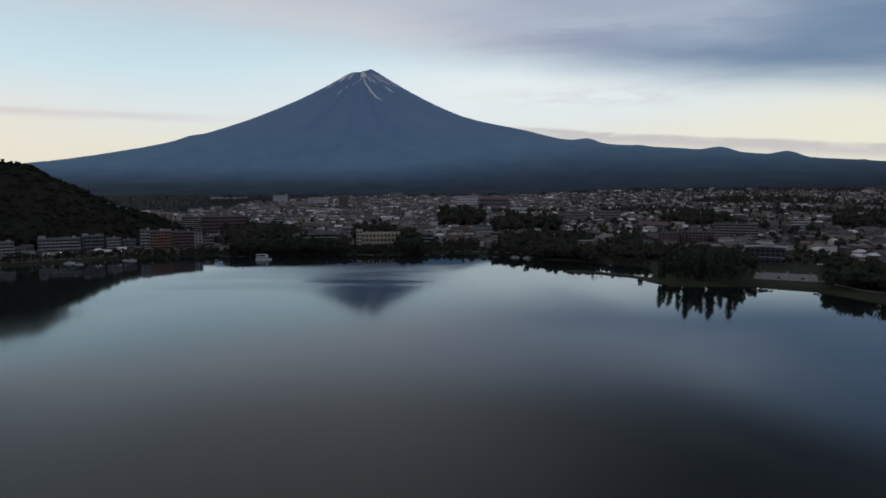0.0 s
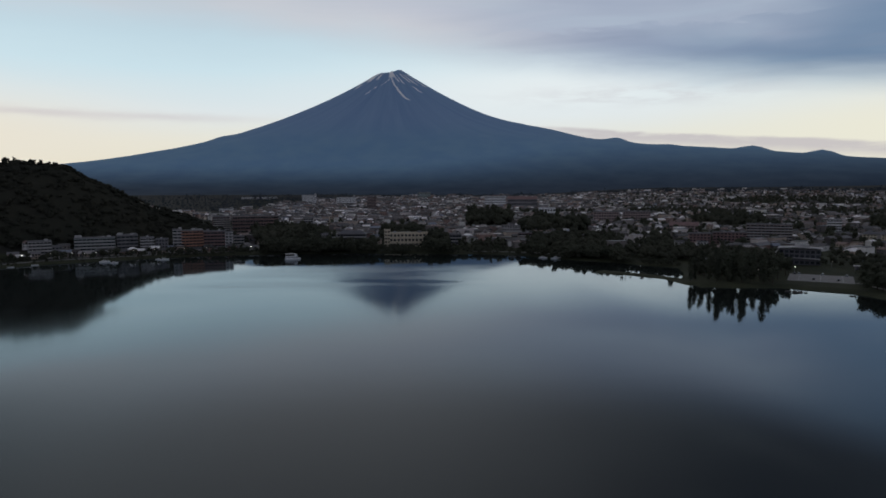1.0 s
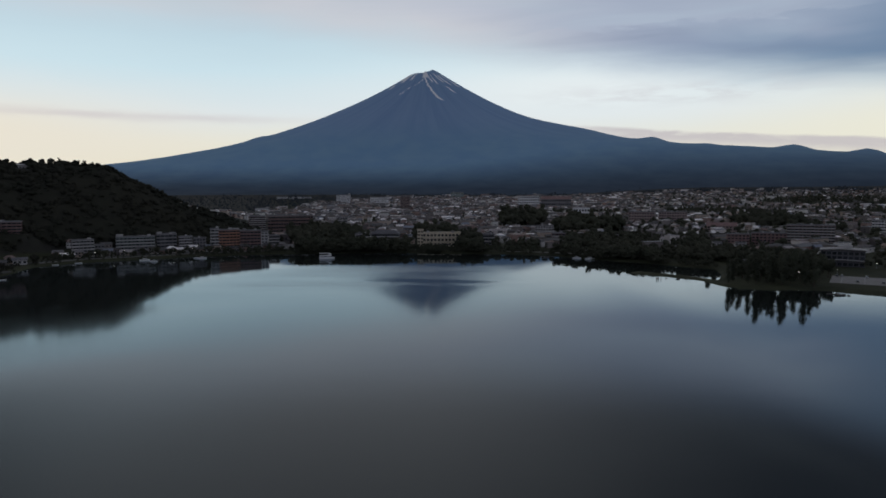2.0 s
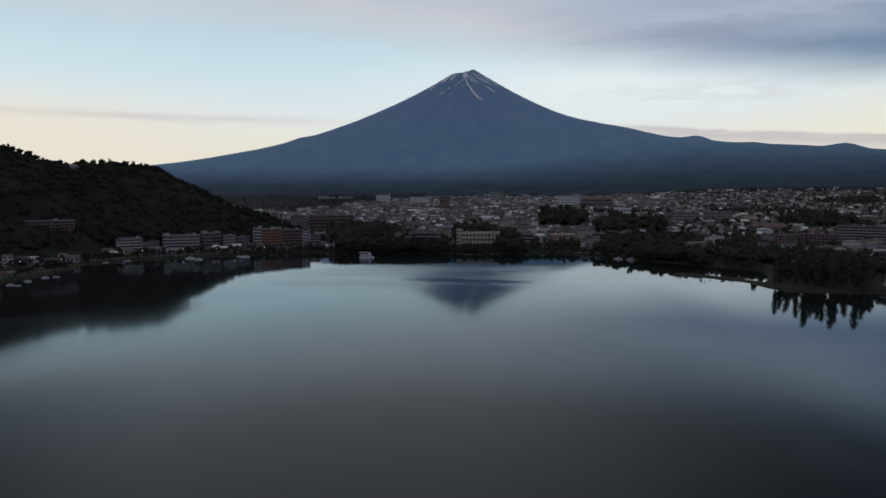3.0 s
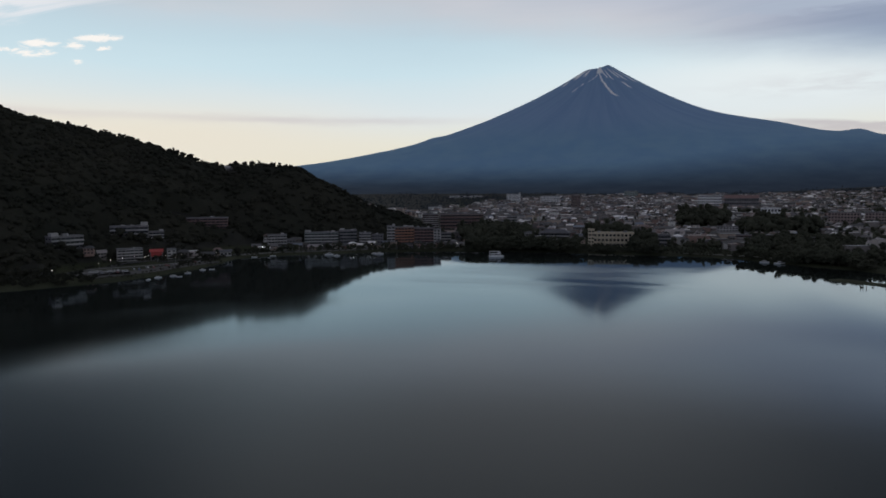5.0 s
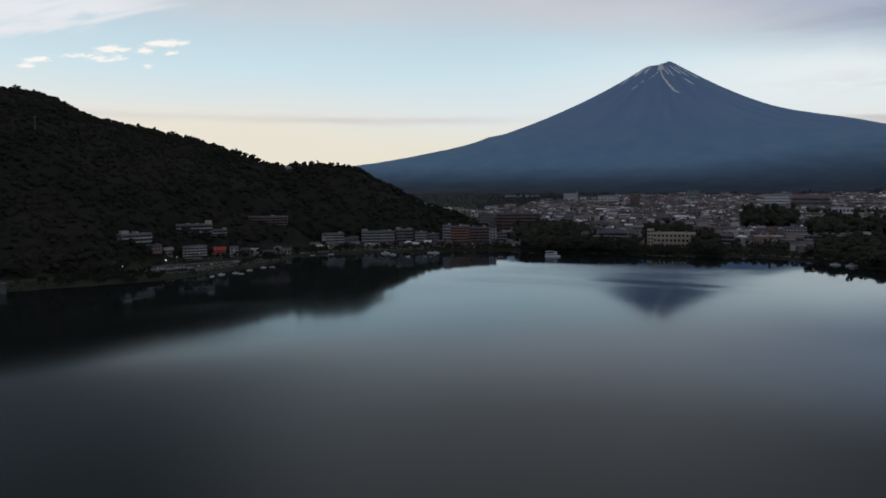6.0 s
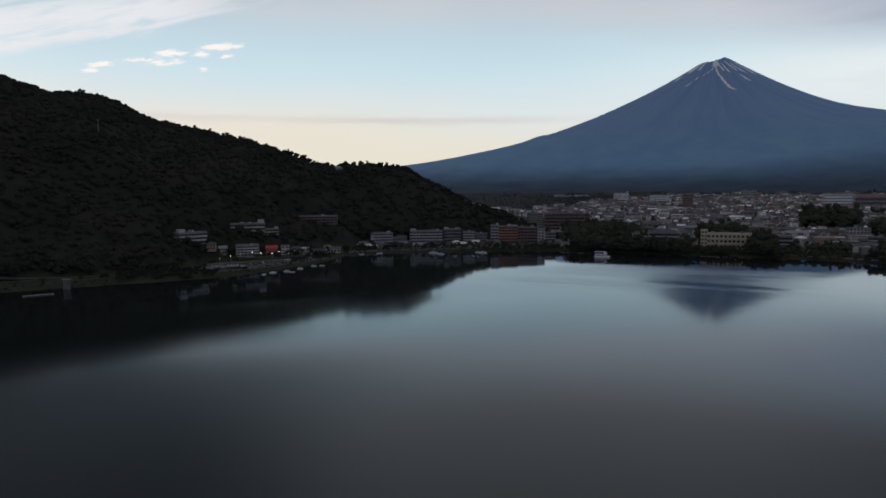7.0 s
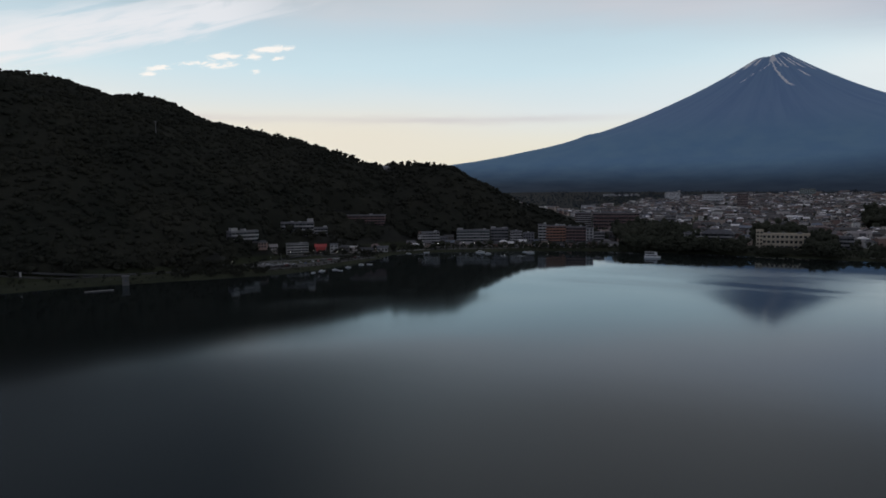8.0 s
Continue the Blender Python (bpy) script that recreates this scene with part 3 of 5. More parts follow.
def make_ground():
    az_list = np.radians(np.concatenate([np.arange(-180, -66, 3.0), np.arange(-66, 68, 0.3), np.arange(68, 180.1, 3.0)]))
    d_list = np.concatenate([[1.0, 150.0, 300.0, 400.0], np.arange(430, 800, 3.8), np.geomspace(800, 2700, 90), np.geomspace(2760, 7000, 22)])
    a, d = np.meshgrid(az_list, d_list, indexing="ij")
    x, y = -np.sin(a) * d, np.cos(a) * d
    z = land_height(x.ravel(), y.ravel()).reshape(x.shape)
    na, nd = a.shape
    i = (np.arange(na - 1)[:, None] * nd + np.arange(nd - 1)[None, :]).ravel()
    quads = np.stack([i, i + nd, i + nd + 1, i + 1], 1)[:, ::-1]
    me = tri_mesh("ground", np.stack([x, y, z], -1).reshape(-1, 3), quads, [ground_material()], smooth=True)
    return tagged(new("ground", me), "grassy lake shore rising into a gently sloping plain", "ground", kind="structure")


make_ground()

lake = Solid()
RIM = 72
lake.hull([(-math.sin(2 * math.pi * i / RIM) * 1650, math.cos(2 * math.pi * i / RIM) * 1650, -0.3) for i in range(RIM)],
          [(-math.sin(2 * math.pi * i / RIM) * 1650, math.cos(2 * math.pi * i / RIM) * 1650, 0.0) for i in range(RIM)])
tagged(new("water", lake.mesh("water", [M_WATER])), "calm dark lake mirroring the dawn sky", "lake", kind="structure")

PEAK_AZ, PEAK_D = 6.6, 4800.0
PEAK = spot(PEAK_AZ, PEAK_D)


def make_mountain():
    """A broad volcanic cone with a flat crater rim, radial gullies and small side cones along its shoulder."""
    nf = 460
    phi = np.linspace(0, 2 * np.pi, nf, endpoint=False)
    rad = np.concatenate([np.linspace(0, 500, 60), np.geomspace(510, 5000, 100)])
    p, r = np.meshgrid(phi, rad, indexing="ij")
    across, deep = r * np.sin(p), -r * np.cos(p) * 0.42         # to the right of the view, and away from it
    right = soft(np.sin(p), -0.35, 0.35)
    theta = np.degrees(np.arctan(r / PEAK_D))
    theta = np.maximum(theta - 0.3 * right * (1 - soft(theta, 2.0, 8.0)), 0.0)
    scale = 15.25 * (1 - right) + (15.5 + 7.6 * soft(theta, 8.0, 32.0)) * right
    lift = 10.05 * np.exp(-theta / scale) - 0.10 * soft(theta, 6.0, 14.0)
    rim = 9.46 + (0.04 * np.sin(p * 5 + 0.6) + 0.03 * np.sin(p * 17) + 0.20 * np.exp(-((p - 1.0) / 0.5) ** 2) + 0.16 * np.exp(-((p - 1.7) / 0.5) ** 2) - 0.10 * np.exp(-((p - 5.1) / 0.7) ** 2)) * soft(r, 5, 70)
    lift = -np.log(np.exp(-14.0 * lift) + np.exp(-14.0 * rim)) / 14.0
    z = EYE + PEAK_D * np.tan(np.radians(lift))
    g = sum(np.sin(p * k + s + 0.5 * np.sin(r / 150.0 + s)) / k ** 0.75 for k, s in ((7, 0.3), (13, 1.9), (23, 4.0), (41, 2.2), (67, 5.1), (97, 0.9)))
    z += g * 6.0 * soft(r, 50, 420) * (1 - soft(r, 600, 3500) * 0.75)
    z += 2.0 * wave(across, deep, 110.0, 1.0) * soft(r, 240, 1000)
    for deg, high, width in ((-18.6, 33.0, 1.15), (-12.8, 34.0, 3.6), (-22.6, 14.0, 1.0), (-28.75, 34.0, 1.5), (-33.4, 37.0, 1.5), (-38.2, 12.0, 1.2), (13.6, 10.0, 0.8)):
        c = -PEAK_D * math.tan(radians(deg))
        z += high * np.exp(-((across - c) / (PEAK_D * radians(width))) ** 2 - (deep / 190.0) ** 2)
    z = 28.0 + (z - 28.0) * (0.08 + 0.92 * soft(deep, -1900, -330)) * (1 - soft(r, 4400, 5000))
    # the long skirts swing forward round the plain
    bear = radians(PEAK_AZ) - np.arctan(across / PEAK_D)
    x, y = -np.sin(bear) * (PEAK_D + deep), np.cos(bear) * (PEAK_D + deep)
    nr = len(rad)
    i, j = np.arange(nf)[:, None], np.arange(nr - 1)[None, :]
    quads = np.stack([i * nr + j, i * nr + j + 1, ((i + 1) % nf) * nr + j + 1, ((i + 1) % nf) * nr + j], -1).reshape(-1, 4)
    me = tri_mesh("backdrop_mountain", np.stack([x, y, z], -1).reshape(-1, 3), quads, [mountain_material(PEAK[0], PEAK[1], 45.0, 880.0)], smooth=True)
    return tagged(new("backdrop_mountain", me), "distant volcanic cone painted haze blue, with old snow in its summit gullies", "mountain", kind="structure")


make_mountain()


# ---- trees ----
def leaf_cloud(rng, high, wide, base, lumps, leaves, leaf, kind):
    """Leaf clumps round a few dark lumps: places and triangles of one crown."""
    vs, fs = [], []
    mid, half = (base + high) / 2, (high - base) / 2
    centres = []
    for k in range(lumps):
        if kind == "poplar":
            t = (k + 0.5) / lumps
            c = np.array([rng.normal(0, 0.12) * wide, rng.normal(0, 0.12) * wide, base + (high - base) * t])
            s = wide * (0.45 + 0.75 * math.sin(math.pi * min(0.95, t * 0.85 + 0.1)))
        elif kind == "pine":
            t = (k + 0.5) / lumps
            c = np.array([rng.normal(0, 0.35) * wide, rng.normal(0, 0.35) * wide, base + (high - base) * (0.15 + 0.8 * t)])
            s = wide * (0.85 - 0.55 * t) * rng.uniform(0.7, 1.2)
        else:
            a, q = rng.uniform(0, 2 * math.pi), rng.uniform(0.15, 0.75)
            zz = rng.uniform(-0.75, 0.75)
            q *= math.sqrt(1 - 0.7 * zz * zz)
            c = np.array([math.cos(a) * q * wide, math.sin(a) * q * wide, mid + zz * half * 0.8])
            s = wide * rng.uniform(0.38, 0.62)
        flatten = 0.55 if kind == "pine" else (1.3 if kind == "poplar" else 0.85)
        centres.append((c, s, flatten))
        core = np.array([(1, 0, 0), (-1, 0, 0), (0, 1, 0), (0, -1, 0), (0, 0, 1), (0, 0, -1)], float)
        core *= rng.uniform(0.55, 0.9, (6, 1)) * s
        core[:, 2] *= flatten
        off = len(vs)
        vs += list(core + c)
        fs += [(off + i, off + j, off + k2) for i, j, k2 in ((0, 2, 4), (2, 1, 4), (1, 3, 4), (3, 0, 4), (2, 0, 5), (1, 2, 5), (3, 1, 5), (0, 3, 5))]
    for k in range(leaves):
        c, s, flatten = centres[k % len(centres)]
        n = rng.normal(size=3)
        n /= np.linalg.norm(n)
        p = c + n * s * rng.uniform(0.75, 1.12) * np.array([1, 1, flatten])
        a = np.cross(n + rng.normal(0, 0.5, 3), rng.normal(size=3))
        a /= np.linalg.norm(a)
        b = np.cross(n + rng.normal(0, 0.4, 3), a)
        b /= max(np.linalg.norm(b), 1e-6)
        size = leaf * rng.uniform(0.6, 1.3)
        off = len(vs)
        vs += [p - a * size, p + b * size * 0.8, p + a * size, p - b * size * 0.7]
        fs += [(off, off + 1, off + 2), (off, off + 2, off + 3)]
    return np.array(vs), np.array(fs)


GOLD = (1 + math.sqrt(5)) / 2
ICO = np.array([(-1, GOLD, 0), (1, GOLD, 0), (-1, -GOLD, 0), (1, -GOLD, 0), (0, -1, GOLD), (0, 1, GOLD), (0, -1, -GOLD), (0, 1, -GOLD), (GOLD, 0, -1), (GOLD, 0, 1), (-GOLD, 0, -1), (-GOLD, 0, 1)]) / math.hypot(1, GOLD)
ICO_F = [(i, j, k) for i in range(12) for j in range(i + 1, 12) for k in range(j + 1, 12)
         if max(np.linalg.norm(ICO[i] - ICO[j]), np.linalg.norm(ICO[j] - ICO[k]), np.linalg.norm(ICO[i] - ICO[k])) < 1.1]
ICO_F = [f if np.dot(np.cross(ICO[f[1]] - ICO[f[0]], ICO[f[2]] - ICO[f[0]]), ICO[f[0]]) > 0 else (f[0], f[2], f[1]) for f in ICO_F]


def crown_mass(rng, high, wide, base, lumps, tufts, leaf, flat=0.8, stem=0.0):
    """A crown of rounded, uneven boughs roughened by small tufts of leaves."""
    vs, fs, boughs = [], [], []
    for k in range(lumps):
        a, q = k * 2.4 + rng.uniform(-0.5, 0.5), 0.0 if k == 0 else rng.uniform(0.3, 0.62)
        up = 0.62 if k == 0 else rng.uniform(0.2, 0.78)
        c = np.array([math.cos(a) * q * wide, math.sin(a) * q * wide, base + (high - base) * up])
        r = wide * (0.62 if k == 0 else rng.uniform(0.36, 0.52))
        boughs.append((c, r))
        off = len(vs)
        vs += list(ICO * rng.uniform(0.82, 1.12, (12, 1)) * np.array([r, r, r * flat]) + c)
        fs += [(off + i, off + j, off + m) for i, j, m in ICO_F]
    if stem:
        off = len(vs)
        vs += [(math.cos(a) * r, math.sin(a) * r, z) for r, z in ((stem, -2.0), (stem * 0.5, high * 0.75)) for a in (0.0, 2.1, 4.2)]
        fs += [(off + i, off + (i + 1) % 3, off + 3 + (i + 1) % 3) for i in range(3)] + [(off + i, off + 3 + (i + 1) % 3, off + 3 + i) for i in range(3)]
    for k in range(tufts):
        c, r = boughs[k % lumps]
        n = rng.normal(size=3)
        n[2] = abs(n[2]) * 1.1 - 0.25
        n /= np.linalg.norm(n)
        p = c + n * np.array([r, r, r * flat]) * rng.uniform(0.88, 1.06)
        a = np.cross(n, rng.normal(size=3))
        a /= np.linalg.norm(a)
        b = np.cross(n, a) * 0.7 + n * 0.5
        size = leaf * rng.uniform(0.6, 1.25)
        off = len(vs)
        vs += [p - a * size, p + b * size, p + a * size, p - b * size * 0.8]
        fs += [(off, off + 2, off + 1), (off, off + 3, off + 2)]
    return np.array(vs), np.array(fs)


rng = np.random.default_rng(7)
TREE_KINDS = {
    "broad": [leaf_cloud(rng, 11, 4.6, 2.6, 9, 260, 0.7, "broad") for _ in range(5)],
    "poplar": [leaf_cloud(rng, 20, 2.1, 1.8, 8, 300, 0.75, "poplar") for _ in range(3)],
    "pine": [leaf_cloud(rng, 13, 3.4, 4.0, 7, 240, 0.65, "pine") for _ in range(3)],
}
FAR_KINDS = {
    "broad": [crown_mass(rng, 9.5, 4.5, 0.4, 4, 24, 0.5) for _ in range(8)],
    "pine": [crown_mass(rng, 13, 3.0, 2.0, 5, 24, 0.5, 0.9) for _ in range(6)],
    "hill_broad": [crown_mass(rng, 9.0, 4.6, 0.6, 4, 26, 0.4, 0.9) for _ in range(9)],
    "hill_pine": [crown_mass(rng, 10.5, 3.4, 0.8, 4, 26, 0.38, 1.0) for _ in range(7)],
    "crest_pine": [crown_mass(rng, 11.8, 2.9, 2.6, 8, 100, 0.33, 0.72, 0.28) for _ in range(6)],
    "crest_broad": [crown_mass(rng, 9.5, 4.2, 1.6, 7, 100, 0.35, 0.85, 0.3) for _ in range(6)],
    "far_broad": [crown_mass(rng, 9.5, 4.6, 0.4, 2, 8, 0.8) for _ in range(8)],
    "far_pine": [crown_mass(rng, 12, 3.0, 1.5, 2, 8, 0.7, 1.2) for _ in range(6)],
}
MID_KINDS = {
    "broad": [leaf_cloud(rng, 11, 4.6, 1.6, 7, 64, 0.85, "broad") for _ in range(7)],
    "poplar": [leaf_cloud(rng, 20, 2.1, 1.8, 8, 120, 0.9, "poplar") for _ in range(3)],
    "pine": [leaf_cloud(rng, 13, 3.4, 3.0, 7, 90, 0.8, "pine") for _ in range(4)],
}


def trunk(kind, high):
    s = Solid()
    s.tube(0, 0, -0.6, 0.5, 0.42, 0.3, 7).tube(0, 0, 0.5, high * 0.45, 0.3, 0.2, 7).tube(0, 0, high * 0.45, high * 0.85, 0.2, 0.06, 6)
    if kind != "poplar":
        for k in range(5):
            a, z, r = k * 1.3, high * (0.32 + 0.08 * k), 2.0
            c, sn = math.cos(a), math.sin(a)
            lo = [(c * 0.1 - sn * q, sn * 0.1 + c * q, z + w2) for q, w2 in ((-0.1, 0), (0.1, 0), (0, 0.2))]
            hi = [(c * r - sn * q, sn * r + c * q, z + 1.3 + w2) for q, w2 in ((-0.03, 0), (0.03, 0), (0, 0.06))]
            s.hull(lo, hi)
    return s


TREE_LABELS = {"broad": "dark green broadleaf tree on the lake shore", "poplar": "tall narrow dark green poplar beside the water", "pine": "dark green pine with a bare lower trunk"}
TREES = {}
for kind, clouds in TREE_KINDS.items():
    wood = trunk(kind, {"broad": 9.5, "poplar": 18.0, "pine": 12.0}[kind]).mesh("trunk", [M_BARK])
    TREES[kind] = [(wood, tri_mesh("crown", v, f, [M_LEAF])) for v, f in clouds]


SINGLE_TREES = 296
planted, thicket = [], []


def plant(kind, az, d, size=1.0, group="shore trees"):
    """A single tree; once there are enough of them, a row for the joined thickets."""
    if len(planted) >= SINGLE_TREES:
        x, y = spot(az, d)
        thicket.append((x, y, ground_at(x, y) - 0.2, size, rng.uniform(0.88, 1.12), kind))
        return
    wood, crown = TREES[kind][int(rng.integers(len(TREES[kind])))]
    ob = thing("tree", TREE_LABELS[kind], "tree", group, stand(az, d, rng.uniform(0, 360)) @ Matrix.Diagonal((size, size, size * rng.uniform(0.88, 1.12), 1)))
    part("trunk", wood, None, ob)
    part("crown", crown, None, ob)
    planted.append(ob)


def scatter(places, kinds):
    """One set of places and triangles from many crowns: rows of x, y, z, size, height factor."""
    vs, fs, off = [], [], 0
    for x, y, z, size, tall, kind in places:
        v, f = kinds[kind][int(rng.integers(len(kinds[kind])))]
        a = rng.uniform(0, 2 * math.pi)
        c, s = math.cos(a), math.sin(a)
        q = np.empty_like(v)
        q[:, 0], q[:, 1], q[:, 2] = (v[:, 0] * c - v[:, 1] * s) * size + x, (v[:, 0] * s + v[:, 1] * c) * size + y, v[:, 2] * size * tall + z
        vs.append(q)
        fs.append(f + off)
        off += len(v)
    return np.concatenate(vs), np.concatenate(fs)


FOOT_AZ, FOOT_D = (18, 24, 30, 37, 41, 46, 52, 66, 90), (850, 810, 806, 790, 735, 680, 608, 594, 700)


def hill_forest():
    places = []
    n = 10500
    az = rng.uniform(18.5, 69.0, n)
    d = np.sqrt(rng.uniform(590.0 ** 2, 1150.0 ** 2, n))
    foot = np.interp(az, FOOT_AZ, FOOT_D)
    for a, q, f in zip(az, d, foot):
        if q < f or q > crest_at(a) + 20:
            continue
        x, y = spot(a, q)
        if any(abs(a - ca) < wa and q > cd - 5 and q < cd + 15 for ca, cd, wa in HILL_CLEARINGS):
            continue
        if 36.35 < a < 37.05 and crest_at(a) - 38 < q < crest_at(a) - 4:
            continue
        kind = "hill_pine" if rng.random() < 0.4 else "hill_broad"
        places.append((x, y, ground_at(x, y) - 0.8, rng.uniform(0.85, 1.35), rng.uniform(0.65, 0.98) * (0.75 if q > crest_at(a) - 34 else 1.0), kind))
    # low growth on the cut slopes round the terraces
    for ca, cd, wa in HILL_CLEARINGS:
        for _ in range(60):
            a, q = ca + rng.uniform(-1.6, 1.6) * wa, cd + rng.choice((rng.uniform(-34, -5), rng.uniform(15, 34)))
            x, y = spot(a, q)
            if q > np.interp(a, SHORE[:, 0], SHORE[:, 1]) + 90:
                places.append((x, y, ground_at(x, y) - 0.6, rng.uniform(0.35, 0.6), rng.uniform(0.6, 0.9), "hill_broad"))
    # an uneven row of pines and round-headed trees along the brow of the hill, in clusters with gaps
    for a in np.arange(20.5, 66.5, 0.15):
        line_ = np.arange(crest_at(a) - 170.0, crest_at(a) + 60.0, 6.0)
        bx, by = -math.sin(radians(a)) * line_, math.cos(radians(a)) * line_
        brow = line_[int(np.argmax((land_height(bx, by) - EYE) / line_))]
        x, y = spot(a + rng.uniform(-0.1, 0.1), brow + rng.uniform(-9, 9))
        thick = 0.5 + 0.5 * math.sin(a * 2.9) * math.sin(a * 1.3 + 1.0)
        if rng.random() < 0.5 + 0.5 * thick and not 57.0 < a < 57.9:
            kind = "crest_pine" if rng.random() < 0.45 else "crest_broad"
            places.append((x, y, ground_at(x, y) - 1.0, (rng.uniform(0.72, 1.0) + 0.28 * thick) * (0.55 + 0.45 * float(soft(a, 27.0, 36.0))), rng.uniform(0.85, 1.15), kind))
    v, f = scatter(places, FAR_KINDS)
    # undergrowth that closes the gaps between the crowns
    ua, ud = np.meshgrid(np.radians(np.arange(18.6, 69.0, 0.22)), np.arange(596.0, 1150.0, 3.4), indexing="ij")
    ux, uy = (-np.sin(ua) * ud).ravel(), (np.cos(ua) * ud).ravel()
    deg, far = np.degrees(ua).ravel(), ud.ravel()
    grown = np.minimum(soft(far, np.interp(deg, FOOT_AZ, FOOT_D) + 2, np.interp(deg, FOOT_AZ, FOOT_D) + 16), 1 - soft(far, crest_at(deg) + 10, crest_at(deg) + 26))
    for ca, cd, wa in HILL_CLEARINGS:
        grown = np.minimum(grown, np.maximum(soft(np.abs(deg - ca), wa, wa + 0.7), np.maximum(soft(cd - 5 - far, 0, 9), soft(far - cd - 15, 0, 9))))
    grown = np.minimum(grown, np.maximum(soft(np.abs(deg - 36.7), 0.4, 0.9), soft(np.abs(far - crest_at(deg) + 20), 17, 26)))
    uz = land_height(ux, uy) + (5.2 - 2.2 * soft(far, crest_at(deg) - 40, crest_at(deg) - 15) + 1.3 * wave(ux, uy, 4.2, 7.0) + 0.8 * wave(ux, uy, 2.1, 3.0)) * grown - 1.2
    na, nd = ua.shape
    i = (np.arange(na - 1)[:, None] * nd + np.arange(nd - 1)[None, :]).ravel()
    low = np.concatenate([np.stack([i, i + 1, i + nd + 1], 1), np.stack([i, i + nd + 1, i + nd], 1)])
    v, f = np.concatenate([v, np.stack([ux, uy, uz], 1)]), np.concatenate([f, low[:, ::-1] + len(v)])
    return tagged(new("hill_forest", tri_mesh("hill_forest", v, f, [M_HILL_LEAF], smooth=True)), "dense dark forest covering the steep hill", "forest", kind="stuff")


# terraces cut into the hill for buildings: bearing, distance, half width in degrees
HILL_CLEARINGS = [(48.4, 676, 1.5), (44.2, 728, 1.5), (42.3, 735, 0.8), (39.1, 806, 2.3), (44.2, 680, 1.2), (42.0, 695, 1.0)]
hill_forest()


# ---- buildings ----
def lit_panel(w, h):
    return Solid().box(-w / 2, w / 2, -0.06, 0.05, 0, h)


def hotel(label, az, d, w, deep, top, storeys, bays, wall, turn=0.0, band=None, roof="flat", tower=0.0, roof_mat=None, category="hotel", name="hotel", ribbon=None):
    """A block of several storeys: wall, roof slab, balcony bands and single windows on the lake side and both ends."""
    x, y = spot(az, d)
    g = ground_at(x, y)
    high = top - g
    ob = thing(name, label, category, "", pose(x, y, g, 0, 0, az + turn))
    body = Solid().box(-w / 2, w / 2, 0, deep, -4.0, high)
    walls = part("wall", body, wall, ob)
    step = high / storeys
    ribbon = bool(band) if ribbon is None else ribbon
    if roof == "flat":
        rs = Solid().box(-w / 2 - 0.3, w / 2 + 0.3, -0.3, deep + 0.3, high, high + 0.35)
        rs.box(-w / 2 - 0.3, w / 2 + 0.3, -0.3, 0.0, high + 0.35, high + 1.0).box(-w / 2 - 0.3, w / 2 + 0.3, deep, deep + 0.3, high + 0.35, high + 1.0)
        rs.box(-w / 2 - 0.3, -w / 2, 0, deep, high + 0.35, high + 1.0).box(w / 2, w / 2 + 0.3, 0, deep, high + 0.35, high + 1.0)
        part("roof", rs, roof_mat or M_GREY, ob, "flat roof with a parapet")
    else:
        part("roof", Solid().gable(-w / 2 - 0.9, w / 2 + 0.9, -0.9, deep + 0.9, high + 0.1, high + deep * 0.32, 0, deep * 0.45 if roof == "hip" else 0.0), roof_mat or M_DARK, ob, "dark pitched roof")
    if roof == "flat" and w > 10:
        # plant rooms and tanks on the roof
        for k in range(1 + int(w / 16)):
            ux, uw, uh = rng.uniform(-0.4, 0.3) * w, rng.uniform(1.6, 4.5), rng.uniform(1.0, 2.4)
            uy = deep * rng.uniform(0.25, 0.55)
            part("roof_unit", Solid().box(ux, ux + uw, uy, uy + 2.4, high + 0.36, high + 0.36 + uh), M_GREY if k % 2 else M_WHITE, ob, "small plant room on the roof")
    if w > 12 and storeys > 2:
        # a recessed-looking glazed front under a canopy
        part("entrance_canopy", Solid().box(-w * 0.18, w * 0.22, -3.2, -0.05, 2.9, 3.2).box(-w * 0.18, -w * 0.18 + 0.25, -3.1, -2.85, -1.0, 2.9).box(w * 0.22 - 0.25, w * 0.22, -3.1, -2.85, -1.0, 2.9), M_DARK, ob, "dark flat canopy on two posts")
        if roof == "flat":
            part("rooftop_rail", Solid().box(-w / 2 + 0.4, w / 2 - 0.4, 0.25, 0.33, high + 1.55, high + 1.65).box(-w / 2 + 0.4, -w / 2 + 0.5, 0.25, 0.33, high + 0.36, high + 1.6).box(w / 2 - 0.5, w / 2 - 0.4, 0.25, 0.33, high + 0.36, high + 1.6), M_METAL, ob)
    bay = w / bays
    pane = lit_panel(bay * (0.86 if ribbon else 0.6), step * (0.5 if ribbon else 0.46)).mesh("window", [M_PANE])
    for s in range(storeys):
        z = s * step + step * 0.32
        for b in range(bays):
            win = part("window", pane, None, walls)
            win.location = (-w / 2 + bay * (b + 0.5), -0.01, z)
        if band and s:
            bs = Solid().box(-w / 2 + 0.15, w / 2 - 0.15, -1.1, -0.07, s * step - 0.12, s * step + 0.05)
            bs.box(-w / 2 + 0.15, w / 2 - 0.15, -1.1, -1.0, s * step + 0.05, s * step + step * 0.30)
            part("balcony", bs, band, ob, "continuous balcony with a solid parapet")
    ends = max(1, int(deep / 4.5))
    side = lit_panel(deep / ends * 0.4, step * 0.4).mesh("window", [M_PANE])
